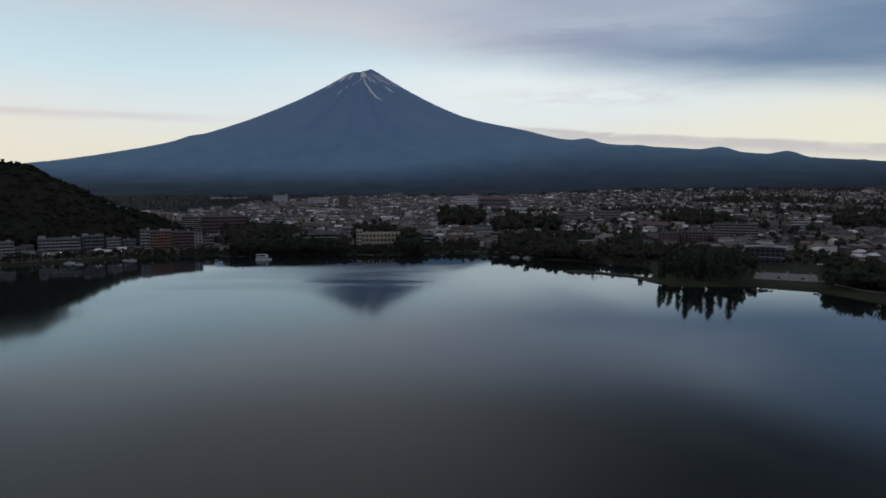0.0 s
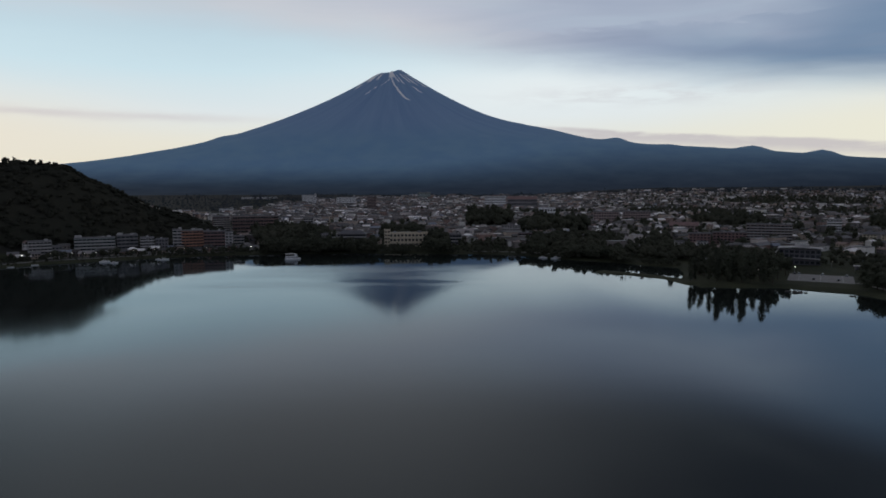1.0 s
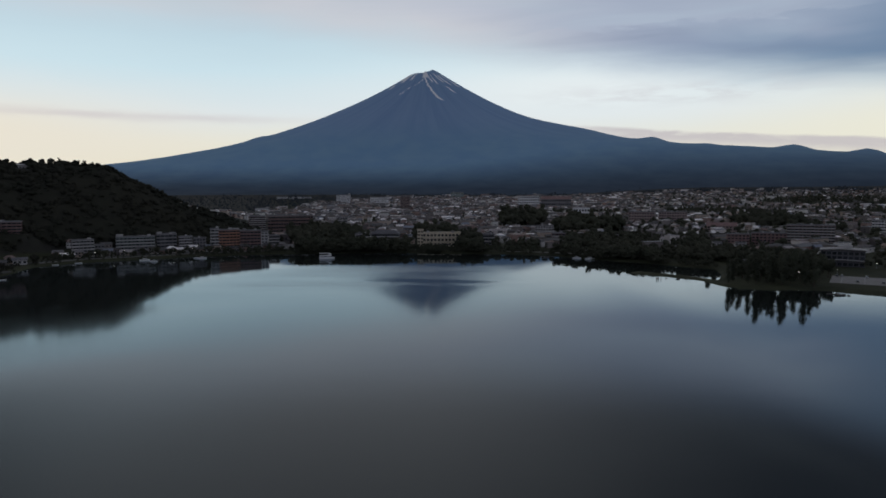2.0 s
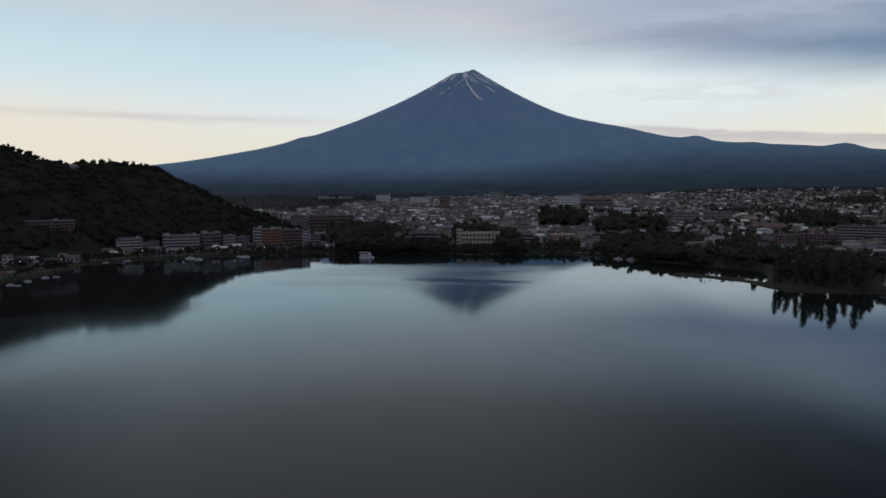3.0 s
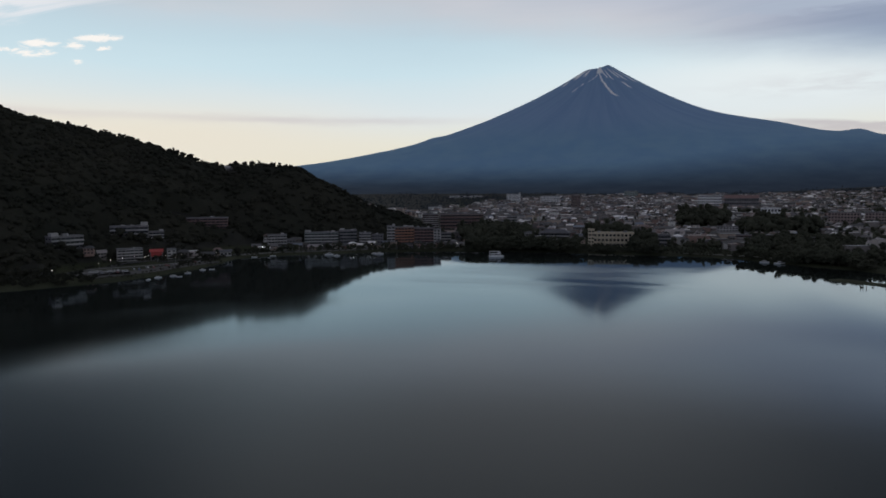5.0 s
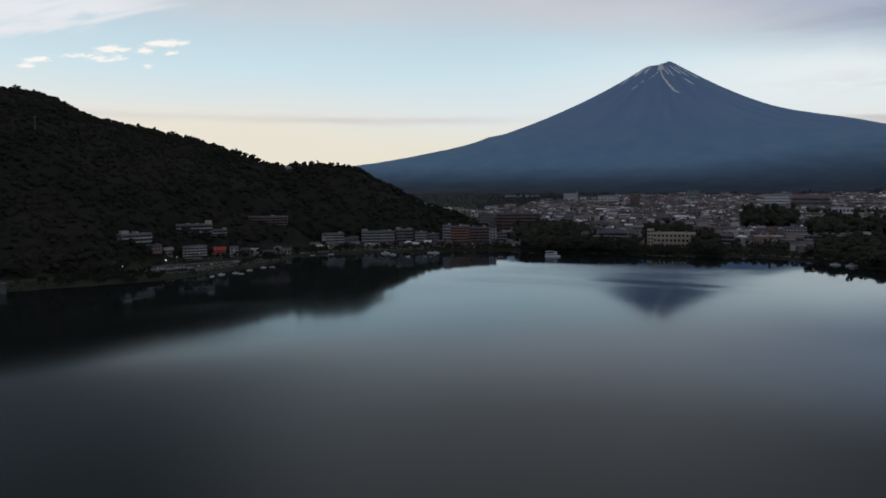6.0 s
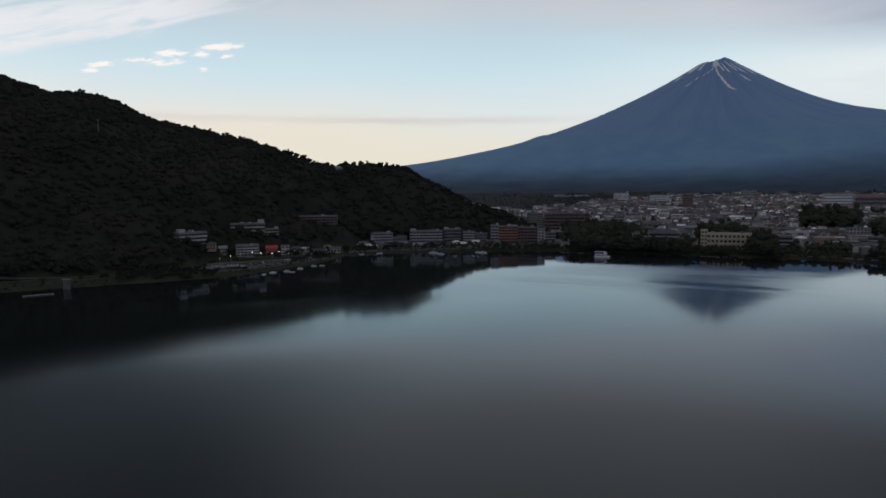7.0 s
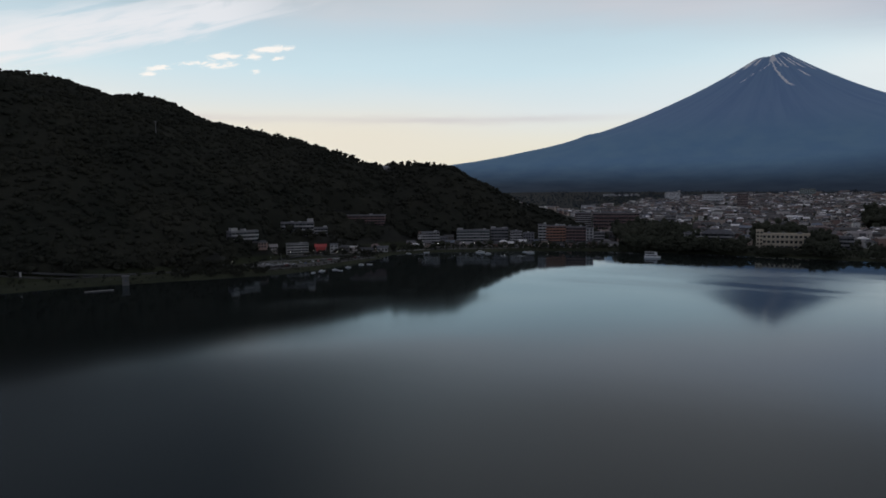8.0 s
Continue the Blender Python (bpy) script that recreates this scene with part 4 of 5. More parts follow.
    for s in range(storeys):
        for b in range(ends):
            for q in (-1, 1):
                win = part("window", side, None, walls)
                win.location, win.rotation_euler = (q * (w / 2 + 0.01), deep / ends * (b + 0.5), s * step + step * 0.34), (0, 0, q * math.pi / 2)
    if tower:
        tw = min(6.0, w * 0.25)
        tx = math.copysign(w / 2 - tw / 2 - 0.6, tower)
        part("stair_tower", Solid().box(tx - tw / 2, tx + tw / 2, 1.5, min(deep - 0.5, 7.5), high + 0.36, high + abs(tower)).box(tx - tw / 2 - 0.2, tx + tw / 2 + 0.2, 1.3, min(deep - 0.3, 7.7), high + abs(tower), high + abs(tower) + 0.3), M_WHITE if wall is not M_CREAM else M_CREAM, ob)
    return ob


hotel("white terraced hotel on the wooded slope", 48.36, 676, 27, 12, 28.8, 3, 7, M_GREY, 24, M_WHITE, "flat", -3.4)
hotel("white three-storey block with a stair tower above trees", 44.21, 728, 34, 11, 33.5, 3, 9, M_GREY, -4, M_WHITE, "flat", 4.0)
hotel("small grey banded block on the hillside", 42.29, 735, 14, 10, 27.0, 3, 4, M_GREY, 0, M_WHITE)
hotel("long white banded lakeside hotel", 44.21, 678, 21, 11, 15.0, 4, 6, M_WHITE, 6, M_WHITE, ribbon=True)
hotel("white shop building beside a red front", 41.25, 697, 8, 9, 12.0, 3, 2, M_WHITE, 0, name="shop", category="shop")
hotel("dim red-brown hotel high on the wooded slope", 39.10, 806, 60, 13, 37.0, 4, 14, M_BROWN, -6, M_BROWN)
hotel("small white boathouse on the shore", 37.2, 716, 11, 7, 6.3, 1, 3, M_WHITE, 0, None, "gable", name="boathouse", category="boathouse")
hotel("white four-storey lakeside hotel", 33.11, 779, 20, 12, 17.6, 5, 6, M_WHITE, 5, M_WHITE, ribbon=True)
hotel("low grey annex beside a hotel", 32.04, 783, 9, 10, 11.8, 3, 3, M_GREY, 5)
hotel("wide pale green lakeside hotel with banded balconies", 29.55, 791, 38, 13, 18.5, 5, 10, M_GREENISH, -3, M_WHITE, "flat", -2.8, ribbon=True)
hotel("grey lakeside hotel with a rooftop room", 27.31, 791, 20, 12, 20.4, 5, 5, M_GREY, 4, M_GREY, "flat", -2.4)
hotel("white lakeside apartment block", 25.93, 790, 14, 11, 17.2, 5, 5, M_WHITE, 0, M_WHITE)
hotel("grey lakeside apartment block", 24.90, 789, 12, 11, 15.2, 4, 4, M_GREY, -5)
hotel("slim pale grey hotel tower", 23.72, 775, 9, 12, 25.6, 7, 2, M_WHITE, 3, M_WHITE, "flat", 2.4)
hotel("terracotta-clad hotel on the lake front", 22.62, 776, 22.5, 13, 24.2, 7, 6, M_ORANGE, 8, M_ORANGE, "flat", 1.6)
hotel("red-brown hotel on the lake front", 21.00, 778, 22.6, 13, 22.8, 6, 6, M_BROWN, -4, M_BROWN)
hotel("narrow white hotel wing", 19.88, 777, 7.5, 12, 21.6, 6, 2, M_WHITE, -4)
hotel("white house beside the hotels", 19.10, 800, 12, 10, 15.5, 4, 3, M_GREY, 6, M_WHITE)
hotel("pink-grey apartment block behind the lake front", 20.40, 930, 21, 11, 32.5, 7, 5, M_BROWN, 5, M_WHITE)
hotel("long grey-pink hotel with dark window bands", 17.75, 1010, 64, 14, 30.2, 5, 18, M_PINK, 3, M_BROWN, ribbon=True)
hotel("white apartment block in the town", 20.0, 1600, 31, 14, 25.8, 4, 8, M_BRIGHT, 0, None, "flat", 3)
hotel("white hospital-like block on the edge of the town", 13.42, 2150, 44, 16, 49.3, 6, 12, M_BRIGHT, 0, None, "flat", 5.0)
hotel("white town block with a rooftop tower", 10.40, 1950, 52, 15, 44.7, 5, 13, M_BRIGHT, 5, None, "flat", 5.0)
hotel("red-brown apartment tower in the town", 8.30, 1650, 22, 14, 49.4, 9, 6, M_PINK, 0, M_PINK)
hotel("pale hall with a greenish roof beyond the town", 3.9, 2450, 46, 18, 54.0, 4, 8, M_GREENISH)
hotel("white guest house among shore trees", 11.82, 784, 16, 11, 16.6, 4, 5, M_WHITE, 10, M_WHITE)
hotel("grey three-storey inn under a dark hipped roof", 10.02, 788, 32, 14, 16.5, 4, 10, M_GREY, -6, M_WHITE, "hip")
s_hotel = hotel("long cream hotel with a flat roof among trees", 5.15, 776, 46, 13, 17.6, 3, 11, M_CREAM, 2, M_CREAM, roof_mat=M_CREAM, ribbon=False)
hotel("cream stair tower at the end of a hotel", 7.02, 775, 6.5, 9, 21.2, 5, 2, M_CREAM, 2, name="hotel_tower", roof_mat=M_CREAM)
hotel("grey lakeside house with white balconies", 1.27, 800, 13, 10, 14.0, 3, 4, M_GREY, 0, M_WHITE)
hotel("white block behind the shore woods", 13.53, 1010, 14, 10, 26.2, 6, 4, M_WHITE, 0, M_WHITE)
hotel("broad grey-brown hotel behind poplars", -23.38, 900, 50, 15, 23.4, 6, 12, M_PINK, 3, M_WHITE, "flat", 2.0)
hotel("red-brown block behind poplars", -18.45, 830, 23, 12, 15.6, 4, 6, M_BROWN, 6)
hotel("long dark red block behind poplars", -20.6, 850, 36, 12, 16.2, 4, 9, M_BROWN, 0)
hotel("low hall with an orange-brown roof", -17.23, 1010, 38, 16, 15.0, 3, 8, M_PINK, 0, None, "gable", roof_mat=M_BROWN)
hotel("white house near the spit", -17.0, 726, 8, 8, 13.5, 4, 3, M_WHITE, 15, name="house", category="house")
hotel("white house near the spit", -18.6, 735, 9, 8, 13.0, 4, 3, M_WHITE, -12, name="house", category="house")
hotel("pair of yellowish apartment blocks", -29.9, 912, 13, 11, 14.2, 4, 4, M_CREAM, 5, None, "hip")
hotel("pair of yellowish apartment blocks", -31.0, 912, 12, 11, 14.0, 4, 4, M_CREAM, 5, None, "hip")
hotel("white apartment block in the town", -27.67, 1050, 17, 10, 24.4, 5, 5, M_BRIGHT, 0, M_BRIGHT)
hotel("white hall at the far edge of the town", -2.07, 1850, 57, 20, 46.6, 4, 12, M_BRIGHT, 0, None, "flat", 4)
hotel("long hall with a rust-coloured roof", -4.34, 1700, 72, 22, 41.2, 3, 14, M_GREY, 0, None, "gable", roof_mat=M_BROWN)
hotel("long pinkish school block", -11.2, 1200, 42, 13, 27.0, 4, 10, M_PINK, 0)
hotel("long pinkish school block", -13.6, 1230, 46, 13, 26.5, 4, 11, M_PINK, 4)
hotel("wide white-roofed hall among woods", -6.4, 1250, 30, 16, 31.6, 3, 6, M_BRIGHT, 0, roof_mat=M_BRIGHT)
hotel("brown lakeside house with white balconies", -4.58, 832, 16, 10, 13.6, 3, 4, M_BROWN, 5, M_WHITE)
hotel("white low inn by the bay", -3.4, 975, 26, 12, 14.8, 3, 7, M_WHITE, 0)
hotel("white low inn by the bay", -5.3, 985, 22, 12, 14.3, 3, 6, M_GREY, 8)
hotel("long pale school block on the plain", 17.4, 2600, 128, 14, 39.8, 2, 24, M_BRIGHT, 0)

# red shop front
shop = thing("red_shop", "red-fronted lakeside shop with a sloping sign board", "shop", "", stand(42.35, 694))
part("wall", Solid().box(-5.5, 5.5, 0, 9, -2, 7.4), M_GREY, shop)
part("roof", Solid().gable(-6.1, 6.1, -0.7, 9.6, 7.5, 10.0, 0), M_RED, shop, "red metal roof")
part("sign_board", Solid().box(-4.8, 4.8, -0.35, -0.06, 3.2, 7.2), M_RED, shop, "plain red sign board")
for k in range(3):
    part("window", Solid().box(-4.4 + 3.1 * k, -1.9 + 3.1 * k, -0.1, -0.02, 0.4, 2.8), M_PANE, shop)


# ---- houses ----
def house_arrays(w, d, h, ridge, hip, wing, flat):
    """Faces of a small house for both the single houses and the joined ones."""
    wall, roof, panes = Solid(), Solid(), []
    wall.box(-w / 2, w / 2, -d / 2, d / 2, -1.5, h)
    if flat:
        roof.box(-w / 2 - 0.25, w / 2 + 0.25, -d / 2 - 0.25, d / 2 + 0.25, h, h + 0.5)
    else:
        roof.gable(-w / 2 - 0.6, w / 2 + 0.6, -d / 2 - 0.6, d / 2 + 0.6, h, h + ridge, 0, hip)
        if not hip:
            for q in (-1, 1):
                wall.face([(q * w / 2, -q * d / 2, h), (q * w / 2, q * d / 2, h), (q * w / 2, 0, h + ridge * 0.85)])
    if wing:
        wall.box(-w / 2 + 0.4, -w / 2 + wing, -d / 2 - 2.4, -d / 2 + 0.1, -1.5, h * 0.52)
        roof.gable(-w / 2, -w / 2 + wing + 0.4, -d / 2 - 2.9, -d / 2 + 0.6, h * 0.52, h * 0.52 + 0.9, 0, 0.4)
    for z in ((1.0, 3.7) if h > 4.5 else (1.0,)):
        for k in range(3):
            x = -w / 2 + w * (k + 0.5) / 3
            if not (wing and z < 2 and x < -w / 2 + wing):
                panes.append((x, -d / 2, z, 0))
        panes += [(w / 2, 0.0, z, 1), (-w / 2, 0.4, z, -1)]
    return wall, roof, panes


HOUSES = [house_arrays(*row) for row in (
    (9, 7, 5.4, 2.2, 0, 0, False), (11, 8, 5.6, 2.4, 3.2, 4.0, False), (8, 7.5, 5.6, 2.0, 2.6, 0, False), (12, 7, 3.2, 2.2, 0, 0, False),
    (10, 9, 6.2, 2.2, 0, 3.6, False), (9, 8, 6.6, 0, 0, 0, True), (14, 10, 9.0, 0, 0, 0, True), (7.5, 7, 5.2, 2.6, 0, 2.8, False), (22, 11, 9.5, 0, 0, 0, True), (18, 9, 5.8, 2.6, 3.0, 0, False), (40, 15, 7.5, 0, 0, 0, True), (30, 13, 6.0, 2.6, 0, 0, False))]
PANE_MESH = lit_panel(1.5, 1.25).mesh("window", [M_PANE])
HOUSE_LABELS = ["two-storey house with a pitched tile roof", "two-storey house with a hipped roof and porch wing", "small two-storey house with a hipped roof", "low single-storey house with a long roof",
                "two-storey house with a gabled roof and porch wing", "plain flat-roofed two-storey house", "flat-roofed three-storey town block", "narrow gabled house with a lean-to", "long flat-roofed three-storey block", "long two-storey hipped-roof building", "wide low flat-roofed hall", "wide gabled store hall"]
HOUSE_PARTS = [(w_.mesh("wall", [M_HOUSE_WALL]), r_.mesh("roof", [M_HOUSE_ROOF]), p_) for w_, r_, p_ in HOUSES]


def single_house(k, x, y, yaw):
    wall, roof, panes = HOUSE_PARTS[k]
    ob = thing("house", HOUSE_LABELS[k], "house", "houses of the town", pose(x, y, ground_at(x, y), 0, 0, yaw))
    walls = part("wall", wall, None, ob)
    part("roof", roof, None, ob)
    for px, py, pz, side in panes:
        if side == 0:
            win = part("window", PANE_MESH, None, walls)
            win.location = (px, py, pz)
    return ob


# woods and gardens inside the town: bearing from, to, distance from, to, how many, size
WOODS = [
    (-3.4, 0.3, 1060, 1290, 230, 2.0), (-9.8, -4.2, 960, 1130, 280, 1.65), (-12.5, -4.6, 705, 905, 380, 1.05), (11.9, 17.9, 785, 985, 420, 1.5),
    (4.0, 7.4, 815, 930, 130, 1.65), (1.9, 3.6, 745, 850, 70, 1.35), (-17.5, -14.2, 640, 720, 90, 1.0), (-23.0, -18.0, 1110, 1290, 220, 1.75), (-25.5, -22.0, 1010, 1080, 90, 1.3),
    (-33.5, -30.0, 1130, 1300, 150, 1.6), (-36.5, -30.2, 515, 612, 190, 1.05), (-16.0, -14.5, 760, 950, 60, 1.1), (-12.6, -8.6, 655, 705, 120, 0.95), (-31.0, -26.0, 640, 735, 60, 0.8), (-24.5, -17.5, 622, 735, 170, 0.95), (-18.2, -12.8, 655, 800, 190, 0.9), (-34.0, -25.0, 1480, 1640, 170, 1.2), (-30.0, -20.0, 1880, 2100, 210, 1.2), (-20.0, -13.0, 1500, 1600, 130, 1.1), (-39.0, -31.0, 1750, 1950, 170, 1.2), (-10.0, -4.0, 1450, 1530, 90, 1.1), (8.0, 9.4, 742, 770, 26, 1.2), (11.0, 12.4, 742, 772, 26, 1.3), (-3.0, 1.0, 748, 790, 60, 0.8)]
KEEP_CLEAR = [(o.matrix_world.translation.x, o.matrix_world.translation.y, 30.0 if o.name.startswith("hotel") else 10.0) for o in scene.objects if o.get("category") in ("hotel", "house", "shop") and o.parent is None]


def in_woods(az, d):
    return any(a0 <= az <= a1 and d0 <= d <= d1 for a0, a1, d0, d1, _, _ in WOODS)


def town():
    near, rest = [], []
    cell = 14.6
    turn = radians(14)
    c, s = math.cos(turn), math.sin(turn)
    for i in range(-148, 149):
        for j in range(22, 208):
            gx, gy = i * cell + rng.uniform(-4, 4), j * cell + rng.uniform(-4.5, 4.5)
            gx, gy = gx + 16 * math.sin(gy / 170.0), gy + 14 * math.sin(gx / 150.0)
            x, y = gx * c - gy * s, gx * s + gy * c
            d, az = math.hypot(x, y), math.degrees(math.atan2(-x, y))
            if not -44 < az < 27 or d > np.interp(az, (-44, -20, 8, 14, 20), (2450, 2640, 2680, 2250, 1550)) + 110 * math.sin(az * 1.7) + 90 * math.sin(az * 4.1 + 1) or (i % 9 == 3 and rng.random() < 0.7) or (j % 11 == 4 and rng.random() < 0.8):
                continue
            shore = np.interp(az, SHORE[:, 0], SHORE[:, 1])
            if d < shore + (95 if az < -18 else 62) or (in_woods(az, d) and rng.random() < 0.78) or (az > 18.5 and d < 1150):
                continue
            if -30.5 < az < -19 and d < 688 or rng.random() < 0.27 + 0.3 * soft(-az, 6, 18) + 0.12 * soft(d, 1900, 2650):
                continue
            if any((x - kx) ** 2 + (y - ky) ** 2 < kr * kr for kx, ky, kr in KEEP_CLEAR):
                continue
            k = int(rng.choice(12, p=[0.16, 0.14, 0.12, 0.12, 0.12, 0.09, 0.06, 0.07, 0.035, 0.04, 0.02 if d > 1050 else 0.0, 0.025 if d > 1050 else 0.045]))
            yaw = 14 + (90 if k < 8 else 180) * int(rng.integers(4)) + rng.normal(0, 7) + 10 * math.sin(x / 260.0)
            (near if d < 1010 else rest).append((d, x, y, yaw, k))
    near.sort()
    for d, x, y, yaw, k in near[:235]:
        single_house(k, x, y, yaw)
    rest += near[235:]
    stock = []
    for wall, roof, panes in HOUSES:
        all_ = Solid()
        for src, mat in ((wall, 0), (roof, 1)):
            off = len(all_.v)
            all_.v += src.v
            for f in src.f:
                if len(f) == 4:
                    all_.f += [(f[0] + off, f[1] + off, f[2] + off), (f[0] + off, f[2] + off, f[3] + off)]
                    all_.m += [mat, mat]
                else:
                    all_.f.append(tuple(q + off for q in f))
                    all_.m.append(mat)
        for px, py, pz, side in panes:
            off = len(all_.v)
            if side == 0:
                all_.v += [(px - 0.75, py - 0.05, pz), (px + 0.75, py - 0.05, pz), (px + 0.75, py - 0.05, pz + 1.25), (px - 0.75, py - 0.05, pz + 1.25)]
            else:
                all_.v += [(px + side * 0.05, py - side * 0.75, pz), (px + side * 0.05, py + side * 0.75, pz), (px + side * 0.05, py + side * 0.75, pz + 1.25), (px + side * 0.05, py - side * 0.75, pz + 1.25)]
            all_.f += [(off, off + 1, off + 2), (off, off + 2, off + 3)]
            all_.m += [2, 2]
        stock.append((np.array(all_.v), np.array(all_.f), np.array(all_.m)))
    vs, fs, ms, off = [], [], [], 0
    heights = land_height(np.array([r[1] for r in rest]), np.array([r[2] for r in rest]))
    for (d, x, y, yaw, k), z in zip(rest, heights):
        v, f, m = stock[k]
        a = radians(yaw)
        ca, sa = math.cos(a), math.sin(a)
        grow = rng.uniform(0.72, 0.98)
        vs.append(np.stack([(v[:, 0] * ca - v[:, 1] * sa) * grow + x, (v[:, 0] * sa + v[:, 1] * ca) * grow + y, v[:, 2] * rng.uniform(0.9, 1.15) + z], 1))
        fs.append(f + off)
        ms.append(m)
        off += len(v)
    me = tri_mesh("town_houses", np.concatenate(vs), np.concatenate(fs), [M_TOWN_WALL, M_TOWN_ROOF, M_PANE], np.concatenate(ms))
    tagged(new("town_houses", me), "dense low town of pale houses with grey and brown roofs", "houses", kind="stuff")
    return len(rest)


town()


def town_trees():
    places = []

    def put(az, d, size, kind="broad"):
        x, y = spot(az, d)
        places.append((x, y, ground_at(x, y) - 0.3, size * rng.uniform(0.7, 1.15), rng.uniform(0.85, 1.25), "far_" + kind if d > 1250 else kind))

    for a0, a1, d0, d1, count, size in WOODS:
        for _ in range(count):
            # rounded outline to each wood
            u_, v_ = rng.uniform(-1, 1), rng.uniform(-1, 1)
            if u_ * u_ + v_ * v_ > 1.05 + 0.25 * rng.random():
                continue
            put((a0 + a1) / 2 + u_ * (a1 - a0) / 2, (d0 + d1) / 2 + v_ * (d1 - d0) / 2, size * 1.15, "pine" if rng.random() < 0.2 else "broad")
    for k in range(5200):
        az, d = rng.uniform(-40, 21) if k % 2 else rng.uniform(-40, -10), math.sqrt(rng.uniform(800 ** 2, 2700 ** 2))
        put(az, d, rng.uniform(0.45, 1.05) + 0.2 * (az < -10))
    for _ in range(1700):
        az = rng.uniform(11, 30)
        put(az, rng.uniform(np.interp(az, (8, 14, 20), (2680, 2250, 1550)), 2500), rng.uniform(0.5, 0.9), "pine" if rng.random() < 0.4 else "broad")
    for _ in range(3600):
        az = rng.uniform(-46, 30)
        put(az, rng.uniform(2420, 3000), rng.uniform(0.4, 0.8) * (1.15 + 0.5 * math.sin(az * 1.9) * math.sin(az * 0.73 + 1)), "pine" if rng.random() < 0.5 else "broad")
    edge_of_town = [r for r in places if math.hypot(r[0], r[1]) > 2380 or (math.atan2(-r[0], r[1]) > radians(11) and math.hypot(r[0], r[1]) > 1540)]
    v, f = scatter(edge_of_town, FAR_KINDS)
    tagged(new("far_woods", tri_mesh("far_woods", v, f, [M_HAZED_WOOD], smooth=True)), "woods tinted with painted bluish haze where the plain meets the mountain", "woods", kind="stuff")
    far_set = set(edge_of_town)
    places = [r for r in places if r not in far_set]
    v, f = scatter(places, FAR_KINDS)
    tagged(new("town_trees", tri_mesh("town_trees", v, f, [M_LEAF_STUFF], smooth=True)), "dark garden trees and small woods in the town", "trees", kind="stuff")


town_trees()

# ---- shore trees, one by one ----
for az, d, kind, size in [(-17.85, 504, "poplar", 0.82), (-18.15, 510, "poplar", 0.78), (-19.25, 506, "poplar", 0.85), (-19.8, 504, "poplar", 1.22), (-20.65, 506, "poplar", 1.0), (-20.95, 508, "poplar", 1.08),
                          (-21.6, 505, "poplar", 1.2), (-21.75, 512, "poplar", 1.02), (-23.1, 506, "poplar", 1.2), (-23.5, 518, "poplar", 0.85), (-18.6, 540, "poplar", 1.1), (-20.2, 544, "poplar", 1.2), (-22.4, 546, "poplar", 1.1)]:
    plant(kind, az, d + 12, size * 0.98, "poplars on the point")
for _ in range(58):
    plant("broad" if rng.random() < 0.8 else "pine", rng.uniform(-24.8, -18.3), rng.uniform(516, 612), rng.uniform(0.7, 1.3), "trees on the point")
for _ in range(62):
    plant("broad", rng.uniform(-37, -29.6), rng.uniform(500, 590), rng.uniform(0.85, 1.4), "trees by the right bank")
for az0, az1, off, n, lo, hi in ((-12.4, -5.0, 16, 44, 0.7, 1.1), (-3.6, 2.6, 14, 14, 0.4, 0.75), (2.0, 4.0, 26, 12, 0.8, 1.2), (4.0, 9.0, 24, 10, 0.3, 0.5), (8.4, 12.4, 20, 22, 0.7, 1.1), (11.5, 17.0, 16, 34, 0.9, 1.4), (26.5, 36.0, 20, 16, 0.3, 0.6), (49.5, 66.0, 24, 26, 0.25, 0.5), (49.0, 66.0, 58, 90, 0.5, 0.9), (17.0, 26.0, 16, 26, 0.25, 0.5), (8.3, 17.3, 5, 100, 0.75, 1.4), (1.5, 3.9, 5, 30, 0.6, 1.3), (3.8, 8.3, 4, 64, 0.45, 0.8), (-13.0, -4.2, 6, 70, 0.5, 1.15), (-4.2, 2.0, 4, 50, 0.3, 0.65), (26.0, 36.5, 8, 60, 0.2, 0.42), (12.0, 26.5, 7, 130, 0.3, 0.6), (48.0, 66.0, 4, 60, 0.1, 0.24), (46.5, 54.0, 12, 110, 0.22, 0.45), (47.5, 54.0, 34, 70, 0.3, 0.6), (37.5, 46.5, 3, 60, 0.12, 0.26), (37.0, 41.0, 22, 40, 0.25, 0.5), (-17.0, -12.6, 5, 40, 0.3, 0.65), (18.5, 36.5, 26, 95, 0.35, 0.85), (9.0, 17.5, 24, 40, 0.7, 1.2)):
    for _ in range(n):
        az = rng.uniform(az0, az1)
        plant("broad", az, np.interp(az, SHORE[:, 0], SHORE[:, 1]) + off + rng.uniform(-min(8, off), 14), rng.uniform(lo, hi))
for _ in range(110):
    az, d = rng.uniform(37.6, 50.5), rng.uniform(668, 742)
    if not any(abs(az - ca) < wa * 0.8 and cd - 12 < d < cd + 14 for ca, cd, wa in HILL_CLEARINGS):
        plant("broad", az, d, rng.uniform(0.45, 0.85))
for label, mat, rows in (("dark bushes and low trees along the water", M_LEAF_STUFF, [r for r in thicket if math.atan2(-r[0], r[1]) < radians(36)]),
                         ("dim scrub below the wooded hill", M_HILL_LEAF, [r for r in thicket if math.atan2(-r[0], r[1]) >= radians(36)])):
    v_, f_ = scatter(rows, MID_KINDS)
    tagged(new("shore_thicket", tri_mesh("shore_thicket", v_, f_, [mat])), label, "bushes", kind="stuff")


